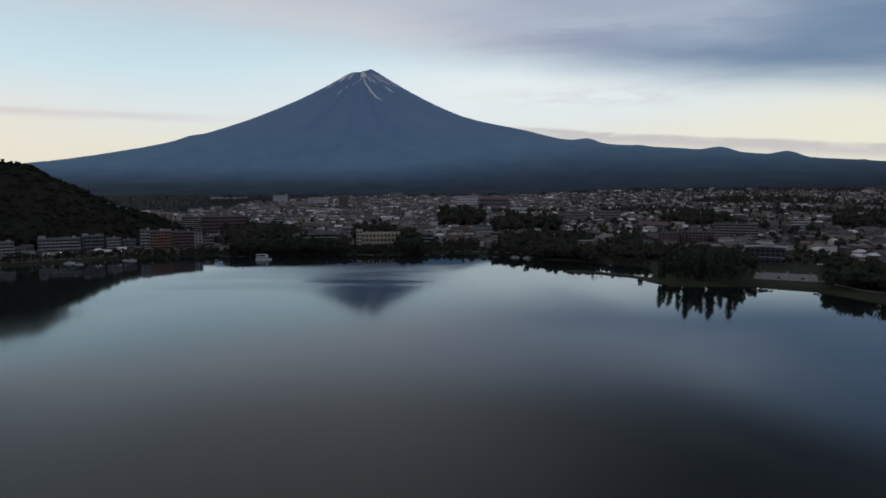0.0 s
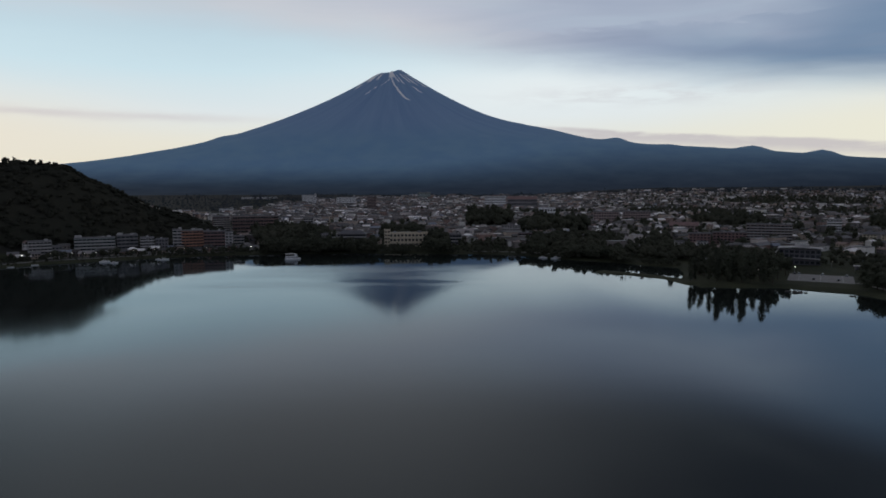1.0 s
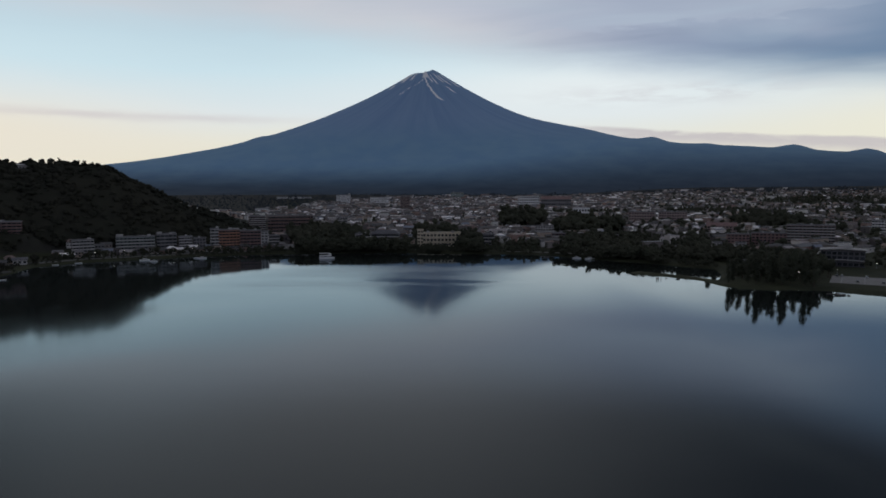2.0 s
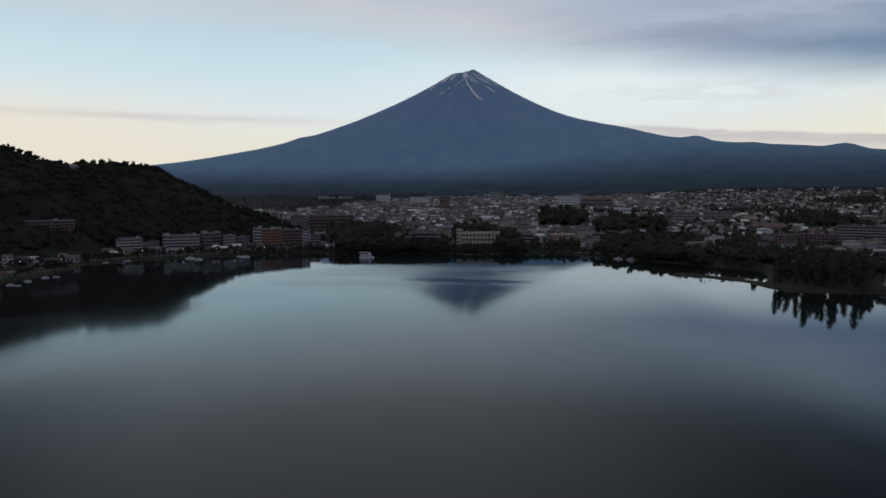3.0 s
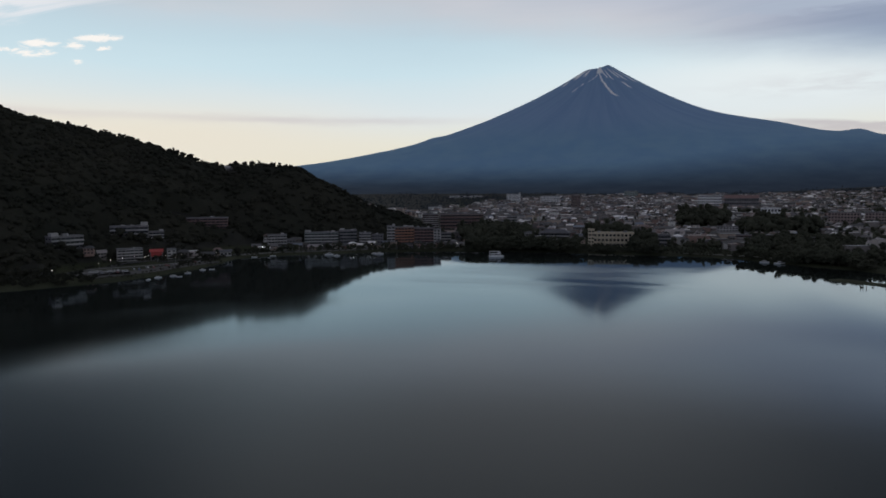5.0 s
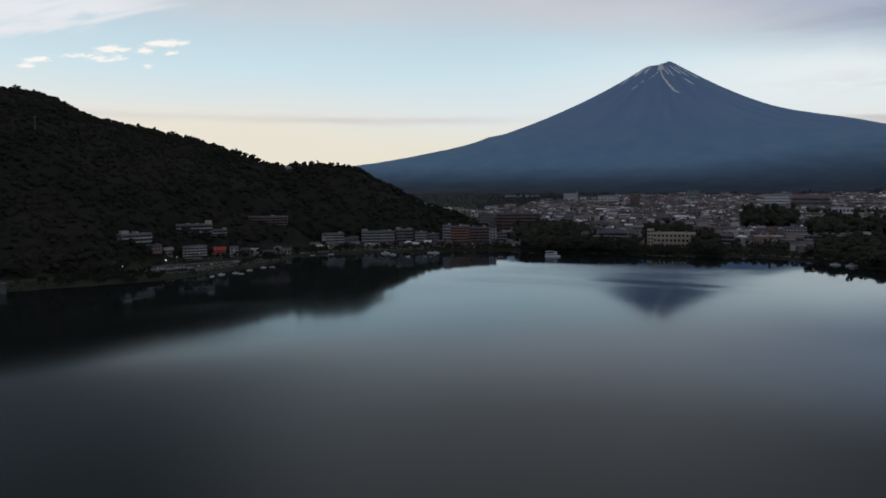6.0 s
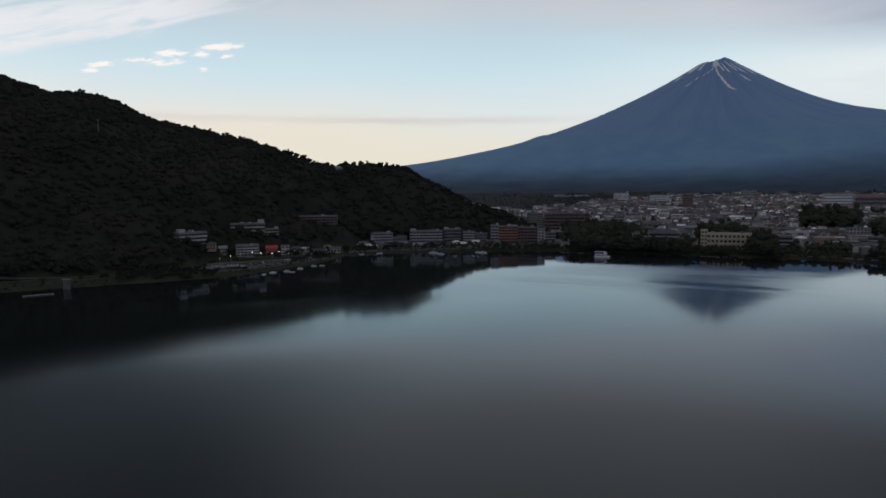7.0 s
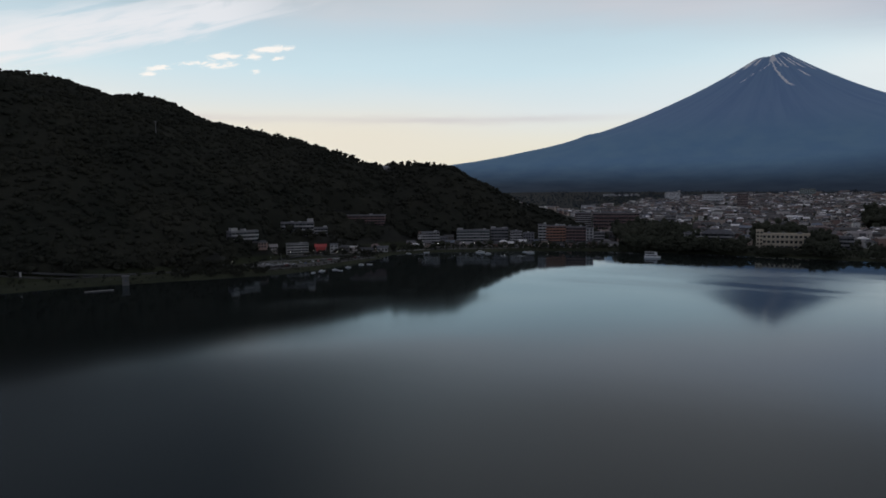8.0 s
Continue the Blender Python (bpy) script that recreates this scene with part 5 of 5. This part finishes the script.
# ---- shore details ----
def along(rows, step=6.0):
    """Plan places every few metres along a line of bearings and distances."""
    out = []
    for (a0, d0), (a1, d1) in zip(rows, rows[1:]):
        p, q = spot(a0, d0), spot(a1, d1)
        n = max(1, int(math.hypot(q[0] - p[0], q[1] - p[1]) / step))
        out += [(p[0] + (q[0] - p[0]) * k / n, p[1] + (q[1] - p[1]) * k / n) for k in range(n)]
    return out + [spot(*rows[-1])]


def ribbon(name, label, category, rows, wide, low, high, mat):
    """A strip of road, path or low wall that follows the ground."""
    pts = along(rows)
    s = Solid()
    rings = []
    for i, (x, y) in enumerate(pts):
        ax, ay = pts[max(0, i - 1)]
        bx, by = pts[min(len(pts) - 1, i + 1)]
        n = math.hypot(bx - ax, by - ay)
        ox, oy = -(by - ay) / n * wide / 2, (bx - ax) / n * wide / 2
        g = max(ground_at(x + ox, y + oy), ground_at(x - ox, y - oy), 0.4)
        rings.append(((x + ox, y + oy, g), (x - ox, y - oy, g)))
    for (a, b), (c, d) in zip(rings, rings[1:]):
        s.hull([(a[0], a[1], a[2] + low), (b[0], b[1], b[2] + low), (d[0], d[1], d[2] + low), (c[0], c[1], c[2] + low)],
               [(a[0], a[1], a[2] + high), (b[0], b[1], b[2] + high), (d[0], d[1], d[2] + high), (c[0], c[1], c[2] + high)])
    return tagged(new(name, s.mesh(name, [mat])), label, category, kind="structure")


EAST_ROAD = ((66, 604), (60, 596), (54, 598), (50, 616), (47.4, 636), (45.2, 664), (42.6, 676), (39.5, 690), (37.3, 722), (34, 756), (29, 762), (24, 765), (18, 768))
ribbon("road", "dark asphalt shore road below the hill", "road", EAST_ROAD, 7.0, -0.8, 0.12, M_ASPHALT)
ribbon("sea_wall", "pale concrete parapet along the shore road", "wall", tuple((a, d - 5.5) for a, d in EAST_ROAD[:5]), 0.6, -1.5, 1.0, M_QUAY)
ribbon("quay_wall", "low pale quay wall below the hotels", "wall", ((36.0, 722), (33, 741), (29, 744), (25, 757), (20, 762)), 0.7, -1.5, 0.9, M_PAVING)
ribbon("path", "pale lakeside footpath by the bay", "path", ((-7.5, 690), (-5, 708), (-2.5, 716), (0, 722)), 4.0, -0.5, 0.14, M_PAVING)
ribbon("path", "pale footpath behind the right bank", "path", ((-29.3, 548), (-30.5, 528), (-32.0, 510), (-35, 500)), 3.5, -0.5, 0.14, M_PAVING)




def lot(name, label, az, d, w, deep, lines, mat):
    x, y = spot(az, d)
    ob = thing(name, label, "parking lot", "", pose(x, y, ground_at(x, y), 0, 0, az))
    tagged(ob, kind="structure")
    part("paving", Solid().box(-w / 2, w / 2, -deep / 2, deep / 2, -0.6, 0.1), mat, ob)
    for k in range(lines):
        lx = -w / 2 + w * (k + 0.5) / lines
        part("divider", Solid().box(lx - 0.2, lx + 0.2, -deep / 2 + 1, deep / 2 - 1, 0.104, 0.22), M_WHITE, ob, "pale kerb between bays")
    return ob


lot("pavement", "grey paved car park behind the point", -26.95, 563, 42, 44, 3, M_PAVING)
lot("pavement", "grey paved marina car park", 46.2, 612, 40, 34, 4, M_LOT)
ribbon("quay", "broad grey paved quay behind the moored boats", "quay", ((47.6, 590), (45.6, 596), (43.2, 610), (41.2, 634), (39.6, 656), (38.6, 672)), 24.0, -1.2, 0.10, M_QUAY)
ribbon("slip_road", "pale lane climbing from the marina", "road", ((47.2, 642), (44.5, 650), (42.0, 655), (40.0, 668)), 6.0, -0.8, 0.24, M_LOT)

# ---- cars ----
wheel_mesh = Solid()
wheel_mesh.hull([(math.cos(i * math.pi / 5) * 0.33, -0.12, 0.33 + math.sin(i * math.pi / 5) * 0.33) for i in range(10)],
                [(math.cos(i * math.pi / 5) * 0.33, 0.12, 0.33 + math.sin(i * math.pi / 5) * 0.33) for i in range(10)])
WHEEL = wheel_mesh.mesh("wheel", [M_TYRE])
CAR_BODY = Solid().box(-2.1, 2.1, -0.85, 0.85, 0.3, 0.95, taper=0.06).box(-1.3, 1.7, -0.78, 0.78, 1.36, 1.46, taper=0.05).mesh("body", [M_CAR])
CAR_GLASS = Solid().hull([(-1.75, -0.8, 0.94), (1.95, -0.8, 0.94), (1.95, 0.8, 0.94), (-1.75, 0.8, 0.94)], [(-1.25, -0.7, 1.37), (1.6, -0.7, 1.37), (1.6, 0.7, 1.37), (-1.25, 0.7, 1.37)]).mesh("windows", [M_PANE])


def car(az, d, turn, lift=0.1):
    x, y = spot(az, d)
    ob = thing("car", "parked family car on the paving", "car", "parked cars", pose(x, y, ground_at(x, y) + lift, 0, 0, az + turn))
    part("body", CAR_BODY, None, ob)
    part("windows", CAR_GLASS, None, ob)
    for wx in (-1.35, 1.3):
        for wy in (-0.75, 0.75):
            part("wheel", WHEEL, None, ob).location = (wx, wy, 0)
    return ob


for k in (0, 1, 6, 11):
    car(-25.2 - 0.31 * k, 581 + rng.uniform(-0.3, 0.3), 90 + rng.uniform(-4, 4), 0.11)
for k in (3, 7):
    car(-25.3 - 0.4 * k, 551 + rng.uniform(-0.3, 0.3), 90 + rng.uniform(-4, 4), 0.11)
for k in range(12):
    if k not in (4, 9):
        car(45.1 + 0.24 * k, 618 + rng.uniform(-0.3, 0.3), 90 + rng.uniform(-4, 4), 0.11)
for k in range(16):
    car(46.6 - 0.5 * k + rng.uniform(-0.1, 0.1), 596 + 4.6 * k + rng.uniform(-5, 5), 90 * int(rng.integers(2)) + rng.uniform(-25, 25), 0.16)
for k in range(18):
    car(18.5 + k * 0.93 + rng.uniform(-0.25, 0.25), 766.5, rng.uniform(-3, 3) + 1.5, 0.16)


# ---- boats ----
def hull_shape(long, wide, deep, rise):
    """A pointed boat hull along x, its waterline at z = 0."""
    ring = [(-0.5, -0.42), (0.1, -0.5), (0.36, -0.3), (0.5, 0.0), (0.36, 0.3), (0.1, 0.5), (-0.5, 0.42)]
    s = Solid()
    s.hull([(u * long * 0.92, v * wide * 0.7, -deep) for u, v in ring], [(u * long, v * wide, rise + (0.25 * rise if u > 0.3 else 0.0)) for u, v in ring])
    return s


def launch(az, d, turn, size=1.0, cabin=True):
    x, y = spot(az, d)
    ob = thing("motor_boat", "small white motor boat moored near the shore", "boat", "moored boats", pose(x, y, 0, 0, 0, az + turn))
    part("hull", hull_shape(7.0 * size, 2.3 * size, 0.4, 0.8 * size), M_BOAT, ob)
    if cabin:
        cab = part("cabin", Solid().box(-1.4 * size, 1.2 * size, -0.75 * size, 0.75 * size, 0.75 * size, 1.75 * size, taper=0.12), M_BOAT, ob)
        part("windscreen", Solid().box(-1.1 * size, 1.16 * size, -0.78 * size, 0.78 * size, 1.1 * size, 1.45 * size), M_PANE, cab)
    else:
        part("thwart", Solid().box(-0.3, 0.1, -0.9 * size, 0.9 * size, 0.75 * size, 0.9 * size), M_BOAT, ob)
    return ob


for az, d, turn, size in ((42.3, 566, 8, 1.3), (41.2, 572, 5, 1.2), (40.75, 566, -4, 1.0), (40.1, 588, 0, 1.2), (39.0, 606, 6, 1.2), (38.3, 608, -8, 1.1),
                          (43.0, 556, 20, 1.0), (28.95, 708, 3, 1.7), (28.3, 694, -5, 1.3), (24.75, 706, 4, 1.6), (25.2, 712, 30, 1.0), (-6.1, 661, 5, 1.5), (-7.15, 655, -8, 1.7), (33.5, 712, 12, 1.1), (35.0, 705, 0, 1.0)):
    launch(az, d + 9, turn + rng.uniform(-25, 25), size * (0.62 if az > 37 else 0.8), rng.random() < 0.7)

x, y = spot(14.87, 677)
ship = thing("sightseeing_boat", "white two-deck sightseeing boat on the still water", "boat", "", pose(x, y, 0, 0, 0, 14.87 + 4))
part("hull", hull_shape(15.5, 4.6, 0.8, 1.3), M_BRIGHT, ship)
deck_house = part("lower_deck_house", Solid().box(-6.8, 4.2, -1.9, 1.9, 1.3, 3.3, taper=0.1), M_BRIGHT, ship)
for k in range(7):
    part("window", Solid().box(-6.2 + 1.45 * k, -5.2 + 1.45 * k, -1.97, 1.97, 1.9, 2.8), M_PANE, deck_house)
part("upper_deck", Solid().box(-7.2, 4.6, -2.1, 2.1, 3.3, 3.5), M_BRIGHT, ship)
part("wheelhouse", Solid().box(1.6, 4.2, -1.4, 1.4, 3.5, 5.3, taper=0.15), M_BOAT, ship)
for k in range(5):
    for sy in (-1.9, 1.9):
        part("post", Solid().box(-6.9 + 2.0 * k, -6.75 + 2.0 * k, sy - 0.07, sy + 0.07, 3.5, 5.5), M_METAL, ship)
part("canopy", Solid().box(-7.3, 2.2, -2.1, 2.1, 5.5, 5.68), M_BRIGHT, ship, "white flat sun canopy")


# ---- lamps along the shore ----
POLE = Solid().tube(0, 0, -0.5, 5.2, 0.09, 0.06, 6).box(-0.05, 0.05, -0.9, 0.05, 5.1, 5.2).mesh("pole", [M_METAL])
HEAD = Solid().box(-0.22, 0.22, -1.05, -0.65, 4.96, 5.1, taper=0.04).mesh("lamp_head", [M_LAMP])
for az, d in ((46.4, 646), (44.8, 667), (43.9, 670), (42.9, 681), (41.7, 684), (40.5, 690), (46.5, 690), (31.1, 757), (29.5, 757), (28.2, 758), (26.9, 759), (25.4, 760), (23.2, 761), (20.3, 761), (7.45, 745), (-22.7, 556), (-25.2, 588), (-30.9, 585),
              (-14.8, 706), (-4.6, 705), (35.2, 752), (18.2, 764), (37.9, 706), (49.5, 612), (47.2, 668), (45.6, 664), (43.2, 668), (42.3, 668), (41.0, 676), (34.3, 756), (32.4, 757), (30.3, 757), (21.6, 762), (-27.6, 640), (-23.4, 640)):
    ob = thing("street_lamp", "lit street lamp on a thin steel pole", "street lamp", "shore lamps", stand(az, d, rng.uniform(-30, 30)))
    pole = part("pole", POLE, None, ob)
    part("lamp_head", HEAD, None, pole, "glowing warm white lamp head")

# ---- buildings by the car park ----
x, y = spot(-25.5, 652)
hall = thing("lakeside_hall", "dark lakeside hall with white sweeping roof edges", "hall", "", pose(x, y, ground_at(x, y), 0, 0, -25.4))
part("wall", Solid().box(-16, 16, 0, 15, -2, 13.6), M_DARK, hall)
for z, w_, y0 in ((4.8, 18.0, -2.6), (13.7, 17.0, -1.6)):
    n = 10
    arc = [(-w_ + 2 * w_ * i / n, z + 0.9 * math.sin(math.pi * i / n)) for i in range(n + 1)]
    back = 15.5 if z > 8 else -0.05
    s = Solid()
    for xa, za in arc:
        s.v += [(xa, y0, za), (xa, back, za), (xa, back, za + 0.55), (xa, y0, za + 0.55)]
    s.f = [(4 * i + k, 4 * i + 4 + k, 4 * i + 4 + (k + 1) % 4, 4 * i + (k + 1) % 4)[::-1] for i in range(n) for k in range(4)] + [(3, 2, 1, 0)[::-1], (4 * n, 4 * n + 1, 4 * n + 2, 4 * n + 3)[::-1]]
    s.m = [0] * len(s.f)
    part("roof" if z > 8 else "awning", s, M_WHITE, hall, "white curved roof edge")
for k in range(8):
    for z in (1.0, 6.4, 10.0):
        part("window", Solid().box(-15.5 + 4.0 * k, -12.6 + 4.0 * k, -0.08, -0.02, z, z + 2.3), M_PANE, hall)
part("upper_room", Solid().box(-4, 7, 4, 12, 14.6, 17.4), M_WHITE, hall)
x, y = spot(-29.75, 630)
shed = thing("market_shed", "long low shed with a pale flat roof", "shed", "", pose(x, y, ground_at(x, y), 0, 0, -26))
part("wall", Solid().box(-7, 7, 0, 6, -1, 3.0), M_GREY, shed)
part("roof", Solid().box(-8.2, 8.2, -1.2, 6.8, 3.0, 3.4), M_WHITE, shed)
for k in range(4):
    part("door", Solid().box(-6.2 + 3.3 * k, -3.8 + 3.3 * k, -0.08, -0.02, 0.1, 2.5), M_DARK, shed)

# ---- small things on the water's edge and on the hill ----
x, y = spot(57.35, 545)
pump = thing("pump_house", "grey concrete pump tower standing in shallow water", "pump house", "", pose(x, y, -2.0, 0, 0, 57.35))
part("wall", Solid().box(-2.4, 2.4, -2.4, 2.4, -2.5, 8.6, taper=0.15), M_LOT, pump)
part("roof", Solid().box(-2.8, 2.8, -2.8, 2.8, 8.6, 9.0), M_GREY, pump)
part("door", Solid().box(-0.6, 0.6, -2.42, -2.2, 4.6, 6.8), M_DARK, pump)
part("walkway", Solid().box(-0.8, 0.8, 2.4, 16.0, 4.1, 4.4).box(-0.8, -0.7, 2.4, 16, 4.4, 5.3).box(0.7, 0.8, 2.4, 16, 4.4, 5.3), M_GREY, pump)
x, y = spot(59.2, 520)
raft = thing("floating_dock", "pale timber floating dock off the shore", "dock", "", pose(x, y, 0, 0, 0, 62))
part("deck", Solid().box(-9, 9, -1.6, 1.6, 0.35, 0.6), M_PAVING, raft)
for k in range(5):
    part("float", Solid().box(-8.6 + 4.0 * k, -7.0 + 4.0 * k, -1.4, 1.4, -0.4, 0.35), M_GREY, raft)
sign = thing("signpost", "pale signpost beside the shore road", "post", "", stand(64.2, 590))
part("pole", Solid().tube(0, 0, -0.5, 7.0, 0.14, 0.1, 6), M_METAL, sign)
part("panel", Solid().box(-0.7, 0.7, -0.12, -0.1, 3.6, 6.8), M_WHITE, sign, "plain pale panel")


def rock(az, d, size, seed):
    r = np.random.default_rng(seed)
    bm = bmesh.new()
    bmesh.ops.create_icosphere(bm, subdivisions=2, radius=1.0)
    for v in bm.verts:
        v.co = v.co * (0.8 + 0.45 * noise.noise(v.co * 1.7 + Vector((seed * 3.1, 0, 0)))) + Vector((0, 0, 0.05))
    me = bpy.data.meshes.new("rock")
    bm.to_mesh(me)
    bm.free()
    me.materials.append(M_ROCK)
    x, y = spot(az, d)
    ob = new("rock", me)
    ob.matrix_world = pose(x, y, 0.1, 0, 0, r.uniform(0, 360)) @ Matrix.Diagonal((size * 1.6, size, size * 0.55, 1))
    return tagged(ob, "dark boulder showing above the water", "rock", "rocks off the point")


for k, (az, d, size) in enumerate(((-24.75, 484, 1.6), (-25.0, 485, 1.0), (-25.3, 482, 2.2), (-25.65, 483, 1.8), (-26.0, 482, 0.9), (-12.5, 521, 1.1), (-14.1, 522, 1.3), (-13.2, 524, 0.8), (-11.4, 533, 1.2), (-29.0, 481, 1.1), (-33.0, 448, 1.3))):
    rock(az, d + 12, size, k)
for az, d in ((-12.45, 517), (-12.6, 517.5), (-12.8, 519)):
    x, y = spot(az, d + 12)
    post = thing("mooring_post", "dark weathered timber mooring post", "post", "mooring posts", pose(x, y, 0))
    part("pile", Solid().tube(0, 0, -2, 1.9, 0.22, 0.18, 7), M_BARK, post)
    part("cap", Solid().tube(0, 0, 1.9, 2.1, 0.26, 0.2, 7), M_DARK, post)

for az, w_, high, label in ((36.75, 13.0, 4.5, "small white ropeway station on the ridge"), (57.6, 15.0, 3.2, "low white viewing deck on the ridge")):
    d = float(crest_at(az)) - 14
    x, y = spot(az, d)
    hut = thing("ridge_hut", label, "hut", "", pose(x, y, ground_at(x, y) - 0.8, 0, 0, az + 6))
    part("wall", Solid().box(-w_ / 2, w_ / 2, 0, 7, -8, high), M_WHITE, hut)
    part("roof", Solid().gable(-w_ / 2 - 0.8, w_ / 2 + 0.8, -0.8, 7.8, high, high + 1.6), M_WHITE, hut)
    for k in range(4):
        part("window", Solid().box(-w_ / 2 + 1 + k * w_ / 4, -w_ / 2 + 2.8 + k * w_ / 4, -0.07, -0.02, 0.8, 2.4), M_PANE, hut)
x, y = spot(54.7, 838)
pylon = thing("ropeway_pylon", "pale steel ropeway pylon standing above the trees", "pylon", "", pose(x, y, ground_at(x, y), 0, 0, 54.7))
part("mast", Solid().tube(0, 0, -1, 19, 0.5, 0.25, 8), M_GREY, pylon)
part("cross_arm", Solid().box(-1.9, 1.9, -0.18, 0.18, 18.6, 19.0), M_GREY, pylon)
for sx in (-1.7, 1.7):
    part("sheave", Solid().box(sx - 0.2, sx + 0.2, -0.9, 0.9, 18.1, 18.6), M_DARK, pylon)

# small houses along the shore road and behind the marina
for az, d, k in ((47.0, 668, 2), (46.2, 682, 7), (40.4, 706, 1), (39.7, 712, 5), (38.9, 716, 3), (38.4, 690, 0), (37.8, 735, 2), (34.8, 772, 0),
                 (30.9, 776, 5), (28.4, 776, 7), (26.6, 777, 3), (25.4, 775, 0), (24.2, 772, 7), (18.5, 783, 2), (18.0, 776, 3), (17.3, 790, 0), (16.4, 782, 3), (31.6, 800, 4), (33.9, 800, 2), (28.7, 806, 1), (26.0, 810, 2), (23.0, 806, 0), (21.7, 810, 6), (34.2, 764, 3), (33.4, 766, 7), (32.3, 768, 3), (31.5, 767, 0), (30.2, 769, 3), (29.2, 770, 7), (27.7, 771, 3), (27.0, 770, 2), (25.0, 772, 3), (23.6, 771, 5), (22.4, 772, 3), (21.5, 771, 7), (20.6, 772, 3), (19.6, 772, 0), (18.9, 773, 3)):
    x, y = spot(az, d)
    single_house(k, x, y, az + rng.uniform(-15, 15))
